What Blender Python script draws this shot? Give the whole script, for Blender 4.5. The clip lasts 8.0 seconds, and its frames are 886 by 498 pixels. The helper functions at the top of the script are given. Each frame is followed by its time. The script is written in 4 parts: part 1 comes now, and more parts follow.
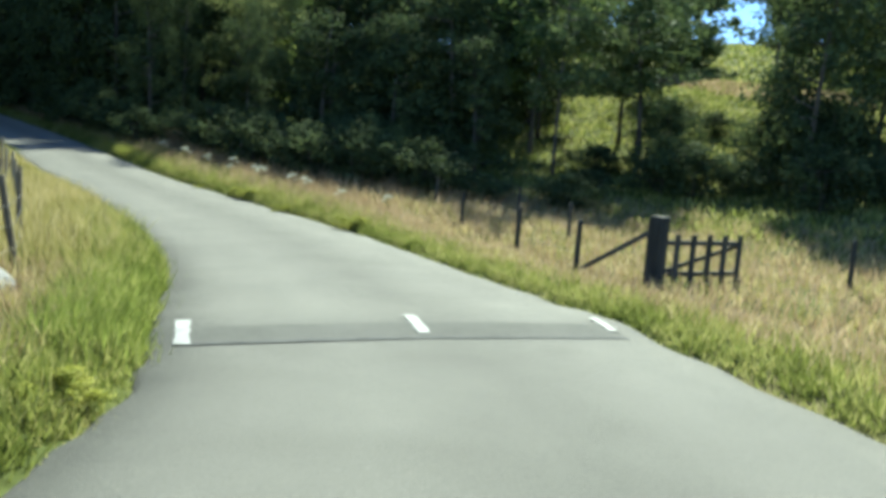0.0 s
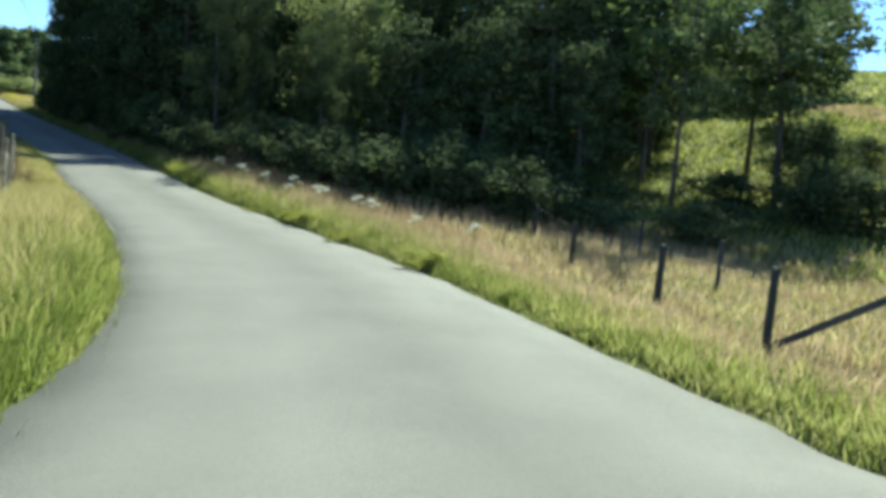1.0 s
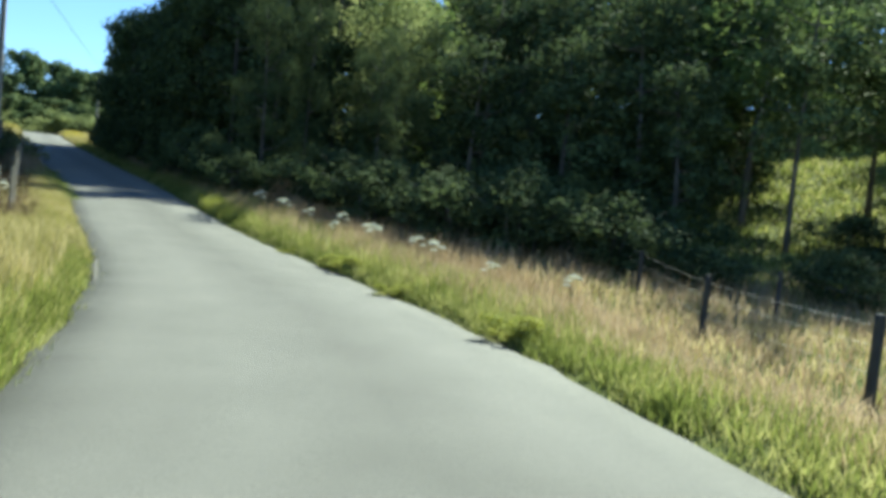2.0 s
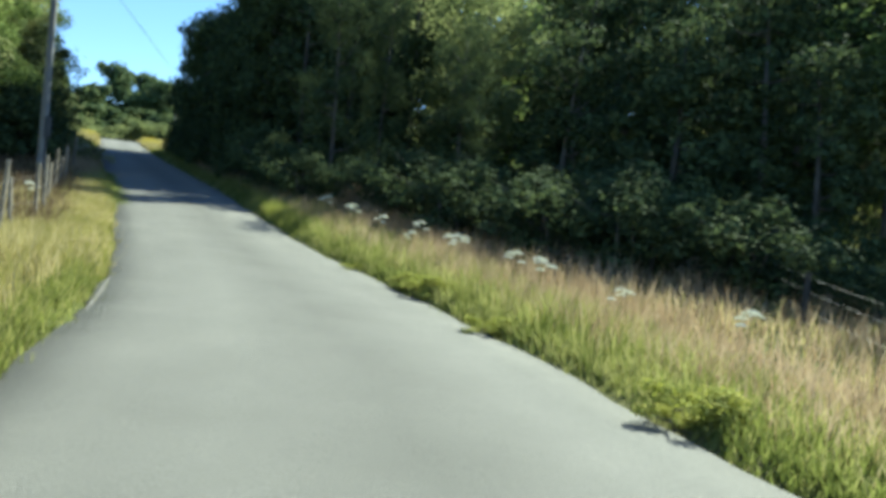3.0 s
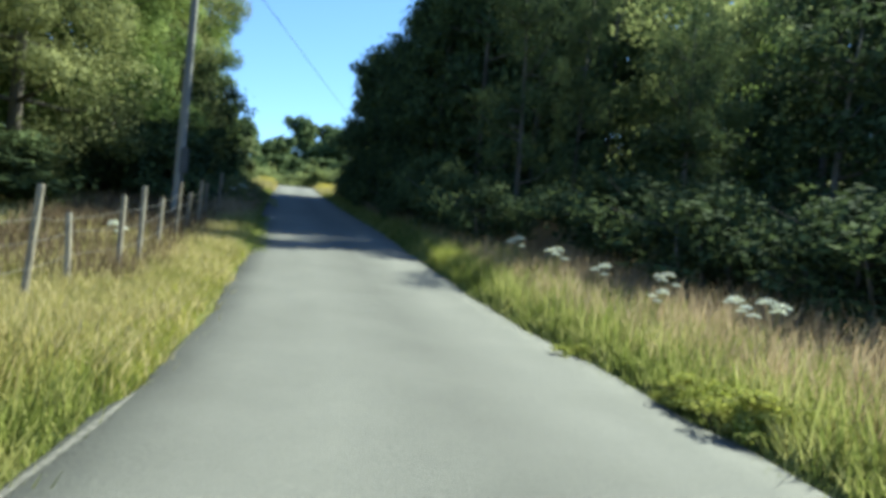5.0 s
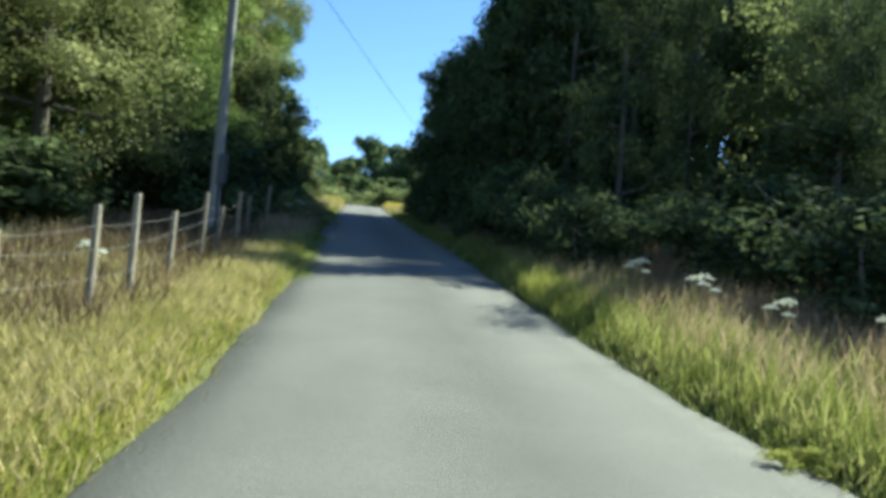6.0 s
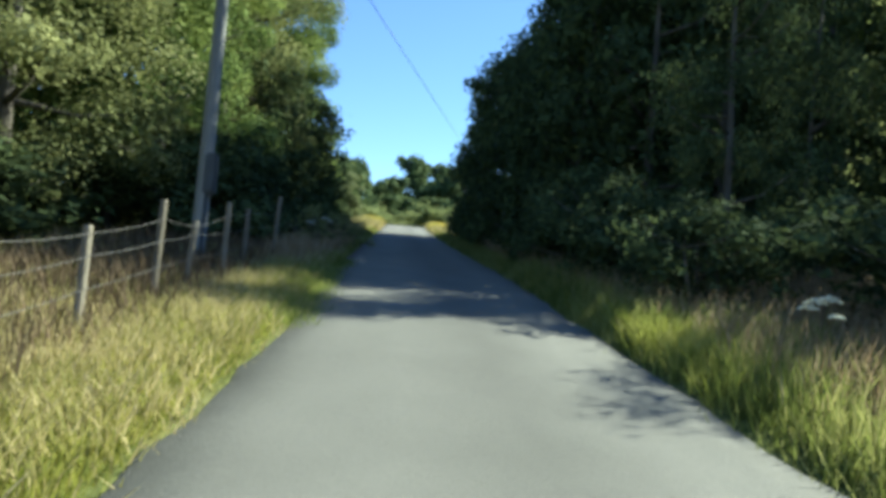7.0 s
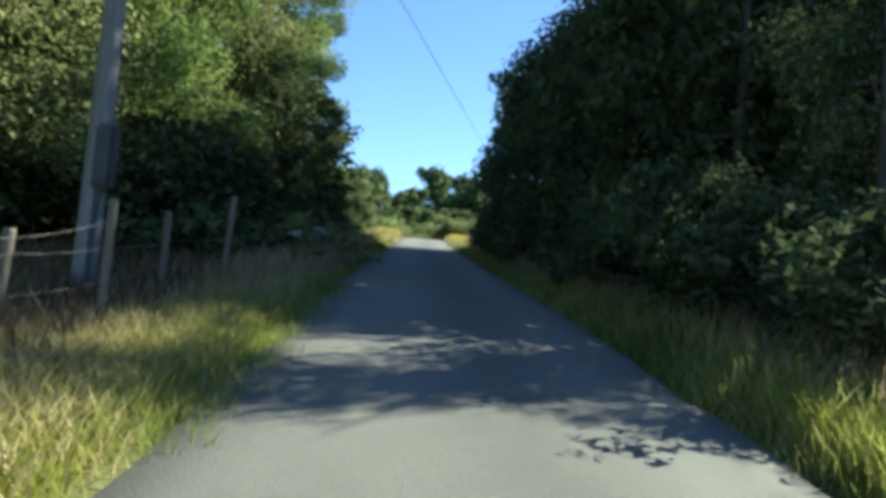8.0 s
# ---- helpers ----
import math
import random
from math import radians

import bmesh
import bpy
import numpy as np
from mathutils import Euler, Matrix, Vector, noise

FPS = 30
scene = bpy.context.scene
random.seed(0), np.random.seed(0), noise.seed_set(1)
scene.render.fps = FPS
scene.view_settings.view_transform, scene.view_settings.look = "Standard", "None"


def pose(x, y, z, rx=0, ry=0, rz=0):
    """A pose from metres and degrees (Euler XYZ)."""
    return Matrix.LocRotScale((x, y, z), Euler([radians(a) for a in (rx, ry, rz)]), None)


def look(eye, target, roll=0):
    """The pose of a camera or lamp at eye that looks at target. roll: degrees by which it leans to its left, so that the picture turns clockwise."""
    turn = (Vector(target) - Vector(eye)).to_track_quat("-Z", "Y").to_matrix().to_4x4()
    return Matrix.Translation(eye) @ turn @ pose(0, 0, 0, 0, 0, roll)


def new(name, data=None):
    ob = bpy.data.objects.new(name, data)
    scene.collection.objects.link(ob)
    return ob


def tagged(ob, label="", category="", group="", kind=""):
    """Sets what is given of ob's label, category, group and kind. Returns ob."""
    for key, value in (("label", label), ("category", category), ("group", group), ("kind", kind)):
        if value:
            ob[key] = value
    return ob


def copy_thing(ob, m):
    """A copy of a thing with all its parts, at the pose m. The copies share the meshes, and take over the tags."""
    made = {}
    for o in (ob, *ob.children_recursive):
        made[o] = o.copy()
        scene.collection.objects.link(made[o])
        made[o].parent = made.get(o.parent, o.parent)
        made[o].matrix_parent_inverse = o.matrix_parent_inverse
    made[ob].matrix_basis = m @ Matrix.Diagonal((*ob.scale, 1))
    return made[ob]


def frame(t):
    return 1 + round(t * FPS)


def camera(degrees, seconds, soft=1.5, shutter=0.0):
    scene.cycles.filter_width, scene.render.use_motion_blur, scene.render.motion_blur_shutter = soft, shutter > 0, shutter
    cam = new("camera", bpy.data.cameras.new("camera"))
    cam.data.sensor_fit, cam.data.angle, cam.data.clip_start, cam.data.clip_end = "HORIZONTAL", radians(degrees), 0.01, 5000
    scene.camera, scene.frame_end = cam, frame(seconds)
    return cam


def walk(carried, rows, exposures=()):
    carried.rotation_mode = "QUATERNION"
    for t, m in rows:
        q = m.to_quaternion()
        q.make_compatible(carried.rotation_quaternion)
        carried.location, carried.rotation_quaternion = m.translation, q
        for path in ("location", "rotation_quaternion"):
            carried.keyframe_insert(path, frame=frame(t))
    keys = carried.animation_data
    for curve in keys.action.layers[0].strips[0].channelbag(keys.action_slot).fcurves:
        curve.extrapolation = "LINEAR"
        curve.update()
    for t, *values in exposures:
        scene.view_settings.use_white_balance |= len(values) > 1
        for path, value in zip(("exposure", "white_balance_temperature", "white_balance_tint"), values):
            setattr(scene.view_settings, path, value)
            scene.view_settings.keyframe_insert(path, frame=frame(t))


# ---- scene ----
cam = camera(61.59, 8.0, soft=4.2)
PATH = [
    (0.0, look((-7.360, -25.877, 1.512), (-0.738, -18.502, 0.184), 4.04)),
    (0.5, look((-5.803, -23.864, 1.290), (0.347, -16.064, 0.139), 4.46)),
    (1.0, look((-4.479, -22.075, 1.114), (1.251, -13.937, 0.138), 4.95)),
    (1.5, look((-3.494, -20.362, 0.988), (1.882, -11.961, 0.266), 5.30)),
    (2.0, look((-2.701, -18.744, 0.920), (2.360, -10.131, 0.462), 5.58)),
    (2.5, look((-2.067, -17.235, 0.875), (2.560, -8.380, 0.452), 5.78)),
    (3.0, look((-1.565, -15.847, 0.844), (2.612, -6.771, 0.425), 6.00)),
    (3.5, look((-1.180, -14.588, 0.828), (2.494, -5.292, 0.536), 6.06)),
    (4.0, look((-0.922, -13.440, 0.825), (2.265, -3.963, 0.629), 5.86)),
    (4.5, look((-0.681, -12.194, 0.823), (1.913, -2.537, 0.705), 5.60)),
    (5.0, look((-0.476, -10.723, 0.816), (1.471, -0.914, 0.758), 5.44)),
    (5.5, look((-0.325, -9.187, 0.825), (1.165, 0.702, 0.847), 5.32)),
    (6.0, look((-0.226, -7.543, 0.858), (0.776, 2.406, 0.983), 5.24)),
    (6.5, look((-0.164, -5.799, 0.918), (0.507, 4.176, 1.170), 5.11)),
    (7.0, look((-0.095, -3.947, 0.992), (0.299, 6.039, 1.344), 5.07)),
    (7.5, look((-0.060, -1.981, 1.106), (0.149, 8.007, 1.547), 5.00)),
    (8.0, look((0.000, -0.000, 1.250), (0.101, 9.987, 1.749), 5.30)),
]
walk(cam, PATH, [(0.0, 1.52, 6300, -12.5), (4.0, 1.58, 6200, -11), (6.5, 1.55, 6200, -11), (8.0, 1.58, 6400, -9.5)])

# ---------------------------------------------------------------- world, sun
SUN_EL = radians(40)
SUN_AZ = (0.85, 0.527)
sun_dir = Vector((SUN_AZ[0] * math.cos(SUN_EL), SUN_AZ[1] * math.cos(SUN_EL), math.sin(SUN_EL))).normalized()
world = bpy.data.worlds.new("sky")
scene.world = world
world.use_nodes = True
wn = world.node_tree
sky = wn.nodes.new("ShaderNodeTexSky")
sky.sky_type = "NISHITA"
sky.sun_disc = False
sky.sun_elevation = SUN_EL
sky.sun_rotation = math.atan2(SUN_AZ[0], SUN_AZ[1])
sky.air_density, sky.dust_density, sky.ozone_density = 0.9, 0.0, 4.0
deep = wn.nodes.new("ShaderNodeMixRGB")
deep.blend_type = "MULTIPLY"
deep.inputs["Fac"].default_value = 1.0
deep.inputs["Color2"].default_value = (0.80, 0.81, 1.0, 1)
wn.links.new(sky.outputs[0], deep.inputs["Color1"])
wn.links.new(deep.outputs[0], wn.nodes["Background"].inputs["Color"])
wn.nodes["Background"].inputs["Strength"].default_value = 0.09
sun_data = bpy.data.lights.new("sun", "SUN")
sun_data.energy, sun_data.angle, sun_data.color = 5.0, radians(0.53), (1.0, 0.95, 0.86)
sun = new("sun", sun_data)
sun.matrix_world = look((60, 30, 60), Vector((60, 30, 60)) - sun_dir)


# ---------------------------------------------------------------- materials
def mat(name, colors, scale=4.0, detail=6.0, rough=0.8, bump=0.3, bump_scale=40.0, metallic=0.0, spec=0.3,
        stops=None, fine=None, island=0.0, translucent=0.0, stretch=(1, 1, 1), objvar=0.0):
    """A procedural surface: two scales of noise mix the colours, a finer one gives relief."""
    m = bpy.data.materials.new(name)
    m.use_nodes = True
    nt = m.node_tree
    n, l = nt.nodes, nt.links
    bsdf = n["Principled BSDF"]
    geo = n.new("ShaderNodeNewGeometry")
    tc = n.new("ShaderNodeTexCoord")
    mp = n.new("ShaderNodeMapping")
    mp.inputs["Scale"].default_value = stretch
    l.new(geo.outputs["Position"] if translucent == 0 and objvar == 0 else tc.outputs["Object"], mp.inputs["Vector"])
    nz = n.new("ShaderNodeTexNoise")
    nz.inputs["Scale"].default_value, nz.inputs["Detail"].default_value = scale, detail
    l.new(mp.outputs[0], nz.inputs["Vector"])
    ramp = n.new("ShaderNodeValToRGB")
    els = ramp.color_ramp.elements
    stops = stops or [0.3 + 0.4 * i / max(1, len(colors) - 1) for i in range(len(colors))]
    while len(els) < len(colors):
        els.new(0.5)
    for e, s, c in zip(els, stops, colors):
        e.position, e.color = s, (*c, 1)
    fac = nz.outputs["Fac"]
    if island or objvar:
        add = n.new("ShaderNodeMath")
        add.operation = "MULTIPLY_ADD"
        if island:
            l.new(geo.outputs["Random Per Island"], add.inputs[0])
        else:
            oi = n.new("ShaderNodeObjectInfo")
            l.new(oi.outputs["Random"], add.inputs[0])
        add.inputs[1].default_value = island or objvar
        l.new(fac, add.inputs[2])
        sub = n.new("ShaderNodeMath")
        sub.operation = "SUBTRACT"
        l.new(add.outputs[0], sub.inputs[0])
        sub.inputs[1].default_value = (island or objvar) / 2
        fac = sub.outputs[0]
    l.new(fac, ramp.inputs["Fac"])
    col = ramp.outputs["Color"]
    nf = n.new("ShaderNodeTexNoise")
    nf.inputs["Scale"].default_value, nf.inputs["Detail"].default_value = bump_scale, 5.0
    l.new(mp.outputs[0], nf.inputs["Vector"])
    if fine:
        mx = n.new("ShaderNodeMixRGB")
        mx.blend_type = "MULTIPLY"
        mx.inputs["Fac"].default_value = fine
        rf = n.new("ShaderNodeValToRGB")
        rf.color_ramp.elements[0].position, rf.color_ramp.elements[1].position = 0.3, 0.7
        rf.color_ramp.elements[0].color, rf.color_ramp.elements[1].color = (0.45, 0.45, 0.45, 1), (1.35, 1.35, 1.35, 1)
        l.new(nf.outputs["Fac"], rf.inputs["Fac"])
        l.new(col, mx.inputs["Color1"])
        l.new(rf.outputs["Color"], mx.inputs["Color2"])
        col = mx.outputs["Color"]
    l.new(col, bsdf.inputs["Base Color"])
    bsdf.inputs["Roughness"].default_value = rough
    bsdf.inputs["Metallic"].default_value = metallic
    bsdf.inputs["Specular IOR Level"].default_value = spec
    if bump:
        b = n.new("ShaderNodeBump")
        b.inputs["Strength"].default_value, b.inputs["Distance"].default_value = bump, 0.02
        l.new(nf.outputs["Fac"], b.inputs["Height"])
        l.new(b.outputs["Normal"], bsdf.inputs["Normal"])
    if translucent:
        tr = n.new("ShaderNodeBsdfTranslucent")
        l.new(col, tr.inputs["Color"])
        ms = n.new("ShaderNodeMixShader")
        ms.inputs["Fac"].default_value = translucent
        l.new(bsdf.outputs[0], ms.inputs[1])
        l.new(tr.outputs[0], ms.inputs[2])
        l.new(ms.outputs[0], n["Material Output"].inputs["Surface"])
    return m


def wear_tracks(m):
    """Paler wheel tracks and dirty margins along the lane, by the road's own cross coordinate."""
    nt = m.node_tree
    n, l = nt.nodes, nt.links
    bsdf = n["Principled BSDF"]
    src = bsdf.inputs["Base Color"].links[0].from_socket
    at = n.new("ShaderNodeAttribute")
    at.attribute_name = "across"
    geo = n.new("ShaderNodeNewGeometry")
    nz = n.new("ShaderNodeTexNoise")
    nz.inputs["Scale"].default_value, nz.inputs["Detail"].default_value = 0.7, 6
    l.new(geo.outputs["Position"], nz.inputs["Vector"])
    ad = n.new("ShaderNodeMath")
    ad.operation = "MULTIPLY_ADD"
    l.new(nz.outputs["Fac"], ad.inputs[0])
    ad.inputs[1].default_value = 0.09
    l.new(at.outputs["Fac"], ad.inputs[2])
    r = n.new("ShaderNodeValToRGB")
    e = r.color_ramp.elements
    rows = [(0.045, 0.6), (0.10, 0.84), (0.18, 1.05), (0.34, 1.1), (0.45, 0.95), (0.54, 0.84), (0.62, 0.92), (0.75, 1.1), (0.88, 1.02), (0.94, 0.85), (1.0, 0.7)]
    while len(e) < len(rows):
        e.new(0.5)
    for q, (pos, v) in zip(e, rows):
        q.position, q.color = pos, (v, v * 0.995, v * 0.98, 1)
    l.new(ad.outputs[0], r.inputs["Fac"])
    mx = n.new("ShaderNodeMixRGB")
    mx.blend_type = "MULTIPLY"
    mx.inputs["Fac"].default_value = 1.0
    l.new(src, mx.inputs["Color1"])
    l.new(r.outputs["Color"], mx.inputs["Color2"])
    l.new(mx.outputs["Color"], bsdf.inputs["Base Color"])
    return m


ASPHALT = wear_tracks(mat("asphalt", [(0.145, 0.141, 0.124), (0.16, 0.156, 0.138), (0.175, 0.17, 0.15)], 0.9, 9, 0.85, 0.8, 110, fine=0.5, spec=0.3))
# asphalt darkened to paint the shade of the hump's near face
RAMP_SHADE = mat("ramp_shade_asphalt", [(0.125, 0.122, 0.108), (0.143, 0.14, 0.124), (0.157, 0.153, 0.136)], 1.6, 8, 0.9, 0.7, 110, fine=0.5, spec=0.2)
TAR = mat("tar_seam", [(0.085, 0.085, 0.082), (0.14, 0.14, 0.134)], 6, 5, 0.95, 0.4, 90, spec=0.1)
PAINT = mat("road_paint", [(0.28, 0.28, 0.265), (0.46, 0.46, 0.435)], 9, 6, 0.7, 0.4, 120, fine=0.3)
SOIL = mat("soil_and_turf", [(0.07, 0.085, 0.028), (0.11, 0.12, 0.042), (0.17, 0.15, 0.07)], 0.35, 9, 0.95, 0.8, 9, fine=0.6, spec=0.02)
GRASS_GREEN = mat("green_grass", [(0.125, 0.15, 0.035), (0.25, 0.275, 0.07), (0.41, 0.39, 0.15)], 1.1, 4, 0.85, 0, 20, island=0.5, translucent=0.42, spec=0.12)
GRASS_GOLD = mat("dry_grass", [(0.25, 0.24, 0.075), (0.42, 0.36, 0.15), (0.55, 0.46, 0.25)], 0.7, 4, 0.85, 0, 20, island=0.6, translucent=0.4, spec=0.12)
GRASS_PINK = mat("seeding_grass", [(0.29, 0.205, 0.12), (0.38, 0.285, 0.175), (0.47, 0.365, 0.24)], 0.8, 4, 0.85, 0, 20, island=0.5, translucent=0.4, spec=0.12)
GRASS_FRESH = mat("fresh_grass", [(0.135, 0.17, 0.037), (0.235, 0.28, 0.065), (0.36, 0.38, 0.12)], 1.2, 4, 0.85, 0, 20, island=0.5, translucent=0.42, spec=0.12)
BROWN_STALK = mat("withered_stalk", [(0.07, 0.05, 0.03), (0.14, 0.10, 0.06), (0.22, 0.16, 0.10)], 0.8, 4, 0.9, 0, 20, island=0.5, translucent=0.2, spec=0.1)
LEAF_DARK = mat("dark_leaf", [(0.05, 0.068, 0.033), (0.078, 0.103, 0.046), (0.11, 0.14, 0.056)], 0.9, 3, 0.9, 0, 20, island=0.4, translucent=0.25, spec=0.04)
LEAF_OLIVE = mat("olive_leaf", [(0.10, 0.12, 0.048), (0.235, 0.25, 0.10), (0.40, 0.405, 0.175)], 0.5, 3, 0.85, 0, 20, island=0.16, translucent=0.36, spec=0.08)
LEAF_GREEN = mat("green_leaf", [(0.065, 0.105, 0.034), (0.175, 0.235, 0.072), (0.32, 0.37, 0.12)], 0.5, 3, 0.85, 0, 20, island=0.16, translucent=0.36, spec=0.08)
LEAF_MID = mat("mid_leaf", [(0.055, 0.085, 0.036), (0.105, 0.142, 0.06), (0.18, 0.215, 0.085)], 0.5, 3, 0.85, 0, 20, island=0.25, translucent=0.28, spec=0.08)
# lit variant of the olive leaf: sunlight is put into its colour
LEAF_SUNLIT = mat("sunlit_leaf", [(0.11, 0.14, 0.055), (0.22, 0.25, 0.10), (0.34, 0.36, 0.15)], 0.6, 3, 0.85, 0, 20, island=0.2, translucent=0.5, spec=0.08)
LEAF_BRIGHT = mat("yellow_green_leaf", [(0.25, 0.275, 0.05), (0.37, 0.375, 0.08), (0.49, 0.46, 0.14)], 1.5, 3, 0.85, 0, 20, island=0.4, translucent=0.4, spec=0.12)
LEAF_PALE = mat("pale_leaf", [(0.14, 0.17, 0.07), (0.21, 0.24, 0.11), (0.30, 0.32, 0.17)], 0.9, 3, 0.85, 0, 20, island=0.5, translucent=0.25, spec=0.12)
BARK = mat("bark", [(0.06, 0.05, 0.04), (0.11, 0.095, 0.075), (0.17, 0.15, 0.125)], 3, 8, 0.9, 0.9, 22, objvar=0.2, stretch=(1, 1, 0.25))
POSTWOOD = mat("weathered_post", [(0.14, 0.12, 0.09), (0.27, 0.235, 0.18), (0.41, 0.37, 0.295)], 5, 8, 0.85, 0.7, 60, objvar=0.3, stretch=(1, 1, 0.12), fine=0.5)
DARKWOOD = mat("dark_stained_wood", [(0.03, 0.032, 0.032), (0.055, 0.057, 0.056), (0.09, 0.09, 0.085)], 5, 8, 0.8, 0.7, 60, objvar=0.3, stretch=(1, 1, 0.12), fine=0.5)
POLEWOOD = mat("grey_pole_wood", [(0.15, 0.145, 0.135), (0.24, 0.235, 0.22), (0.34, 0.33, 0.31)], 4, 8, 0.85, 0.7, 50, objvar=0.1, stretch=(1, 1, 0.08), fine=0.4)
STEEL = mat("galvanised_steel", [(0.18, 0.17, 0.16), (0.27, 0.26, 0.25)], 8, 4, 0.6, 0.1, 60, metallic=0.8)
BOXGREY = mat("grey_plastic", [(0.065, 0.068, 0.072), (0.095, 0.1, 0.105)], 4, 5, 0.6, 0.1, 60)
CABLE = mat("black_cable", [(0.03, 0.03, 0.03), (0.05, 0.05, 0.05)], 8, 3, 0.5, 0, 60)
PETAL = mat("white_petal", [(0.6, 0.6, 0.48), (0.8, 0.8, 0.7)], 12, 3, 0.7, 0, 40, translucent=0.2)
PETAL_YELLOW = mat("yellow_petal", [(0.5, 0.42, 0.06), (0.65, 0.55, 0.10)], 12, 3, 0.7, 0, 40, translucent=0.2)
GRAVEL = mat("pale_gravel", [(0.11, 0.10, 0.085), (0.16, 0.15, 0.13), (0.22, 0.205, 0.175)], 18, 6, 0.95, 0.8, 70, fine=0.5)
STONE = mat("grey_stone", [(0.15, 0.155, 0.15), (0.22, 0.22, 0.21), (0.32, 0.31, 0.29)], 2.5, 9, 0.9, 0.9, 18, objvar=0.2, fine=0.4)


# ---------------------------------------------------------------- plan of the road and the land
# centre line of the road: x, y, z, half width
LINE = [(-19.0, -42.2, 1.55, 2.3), (-10.5, -31.3, 0.66, 2.35), (-6.71, -26.4, 0.26, 2.35), (-3.81, -22.5, -0.14, 2.35), (-2.15, -18.97, -0.33, 2.35),
        (-1.1, -16.0, -0.41, 2.2), (-0.46, -13.53, -0.42, 2.2), (0.08, -10.8, -0.43, 2.2), (0.47, -7.57, -0.39, 2.12),
        (0.63, -3.95, -0.255, 2.0), (0.52, 0, 0.0, 1.85), (0.42, 4, 0.42, 1.7), (0.2, 10, 0.98, 1.7), (-0.08, 20, 1.75, 1.65),
        (-0.35, 30, 2.5, 1.65), (-0.6, 40, 3.32, 1.6), (-0.75, 47, 4.0, 1.6), (-0.85, 51, 4.38, 1.6), (-0.9, 54, 4.43, 1.6), (-1.0, 60, 4.2, 1.6),
        (-1.6, 78, 4.2, 1.6), (-2.2, 105, 5.8, 1.6), (-3.0, 160, 10.0, 1.6)]


def resample(rows, step):
    p = np.array(rows, float)
    out = []
    for i in range(len(p) - 1):
        a, b = p[i], p[i + 1]
        z0 = p[i - 1] if i else 2 * a - b
        z3 = p[i + 2] if i + 2 < len(p) else 2 * b - a
        k = max(1, int(np.linalg.norm(b[:2] - a[:2]) / step))
        for j in range(k):
            u = j / k
            out.append(0.5 * (2 * a + (b - z0) * u + (2 * z0 - 5 * a + 4 * b - z3) * u * u + (3 * a - z0 - 3 * b + z3) * u ** 3))
    out.append(p[-1])
    return np.array(out)


ROAD = resample(LINE, 0.4)
TAN = np.gradient(ROAD[:, :2], axis=0)
TAN /= np.linalg.norm(TAN, axis=1)[:, None]
HUMP = (-2.82, -20.6)


def hump_z(away):
    """Rise of the low speed hump, by metres past its middle."""
    up = min(1.0, max(0.0, (away + 0.36) / 0.75))
    down = min(1.0, max(0.0, (2.0 - away) / 1.5))
    return 0.075 * up * up * (3 - 2 * up) * down * down * (3 - 2 * down)


def along(x, y):
    """Nearest station of the road: height, signed way to the right of the centre, half width."""
    x, y = np.atleast_1d(np.asarray(x, float)), np.atleast_1d(np.asarray(y, float))
    z, lat, half = np.empty_like(x), np.empty_like(x), np.empty_like(x)
    for c in range(0, len(x), 4000):
        s = slice(c, c + 4000)
        d = (x[s, None] - ROAD[None, :, 0]) ** 2 + (y[s, None] - ROAD[None, :, 1]) ** 2
        i = d.argmin(1)
        dx, dy = x[s] - ROAD[i, 0], y[s] - ROAD[i, 1]
        t = TAN[i]
        fwd = dx * t[:, 0] + dy * t[:, 1]
        side = dx * t[:, 1] - dy * t[:, 0]
        off = np.sqrt(dx * dx + dy * dy)
        lat[s] = np.where(np.abs(fwd) < 1.0, side, np.sign(side) * off)
        slope = np.gradient(ROAD[:, 2])[i] / 0.4
        z[s] = ROAD[i, 2] + np.clip(fwd, -0.4, 0.4) * slope
        half[s] = ROAD[i, 3]
    return z, lat, half


def ease(v, a, b):
    u = np.clip((v - a) / (b - a), 0, 1)
    return u * u * (3 - 2 * u)


def wave(x, y):
    return 0.5 * np.sin(0.9 * x + 1.3 * np.sin(0.5 * y)) * np.sin(0.8 * y + 0.7) + 0.5 * np.sin(2.3 * x + 0.4) * np.sin(1.9 * y + 1.1 * np.sin(0.7 * x))


def land(x, y):
    """Height of the ground."""
    x, y = np.atleast_1d(np.asarray(x, float)), np.atleast_1d(np.asarray(y, float))
    z, lat, half = along(x, y)
    d = np.abs(lat) - half
    right = lat > 0
    early = 1 - ease(y, -14, 0)
    bank_r = 0.03 * ease(d, 0, 0.8) - 0.32 * early * ease(d, 0.6, 3.0) + 0.25 * (1 - early) * ease(d, 1.0, 5.0)
    hill = 6.6 * ease(d, 9, 46) + 10.0 * ease(d, 34, 100)
    bank_l = 0.06 * ease(d, 0.0, 0.9) + 0.35 * ease(d, 3, 14) - 0.5 * ease(d, 20, 60)
    out = z + np.where(right, bank_r + hill, bank_l)
    out = out + 0.05 * wave(x, y) * ease(d, 0.3, 2.0)
    out = np.where(d < 0.25, z - 0.10 + 0.14 * ease(d, 0.0, 0.25) - 0.04, out)
    return out


def height(x, y):
    return float(land([x], [y])[0])


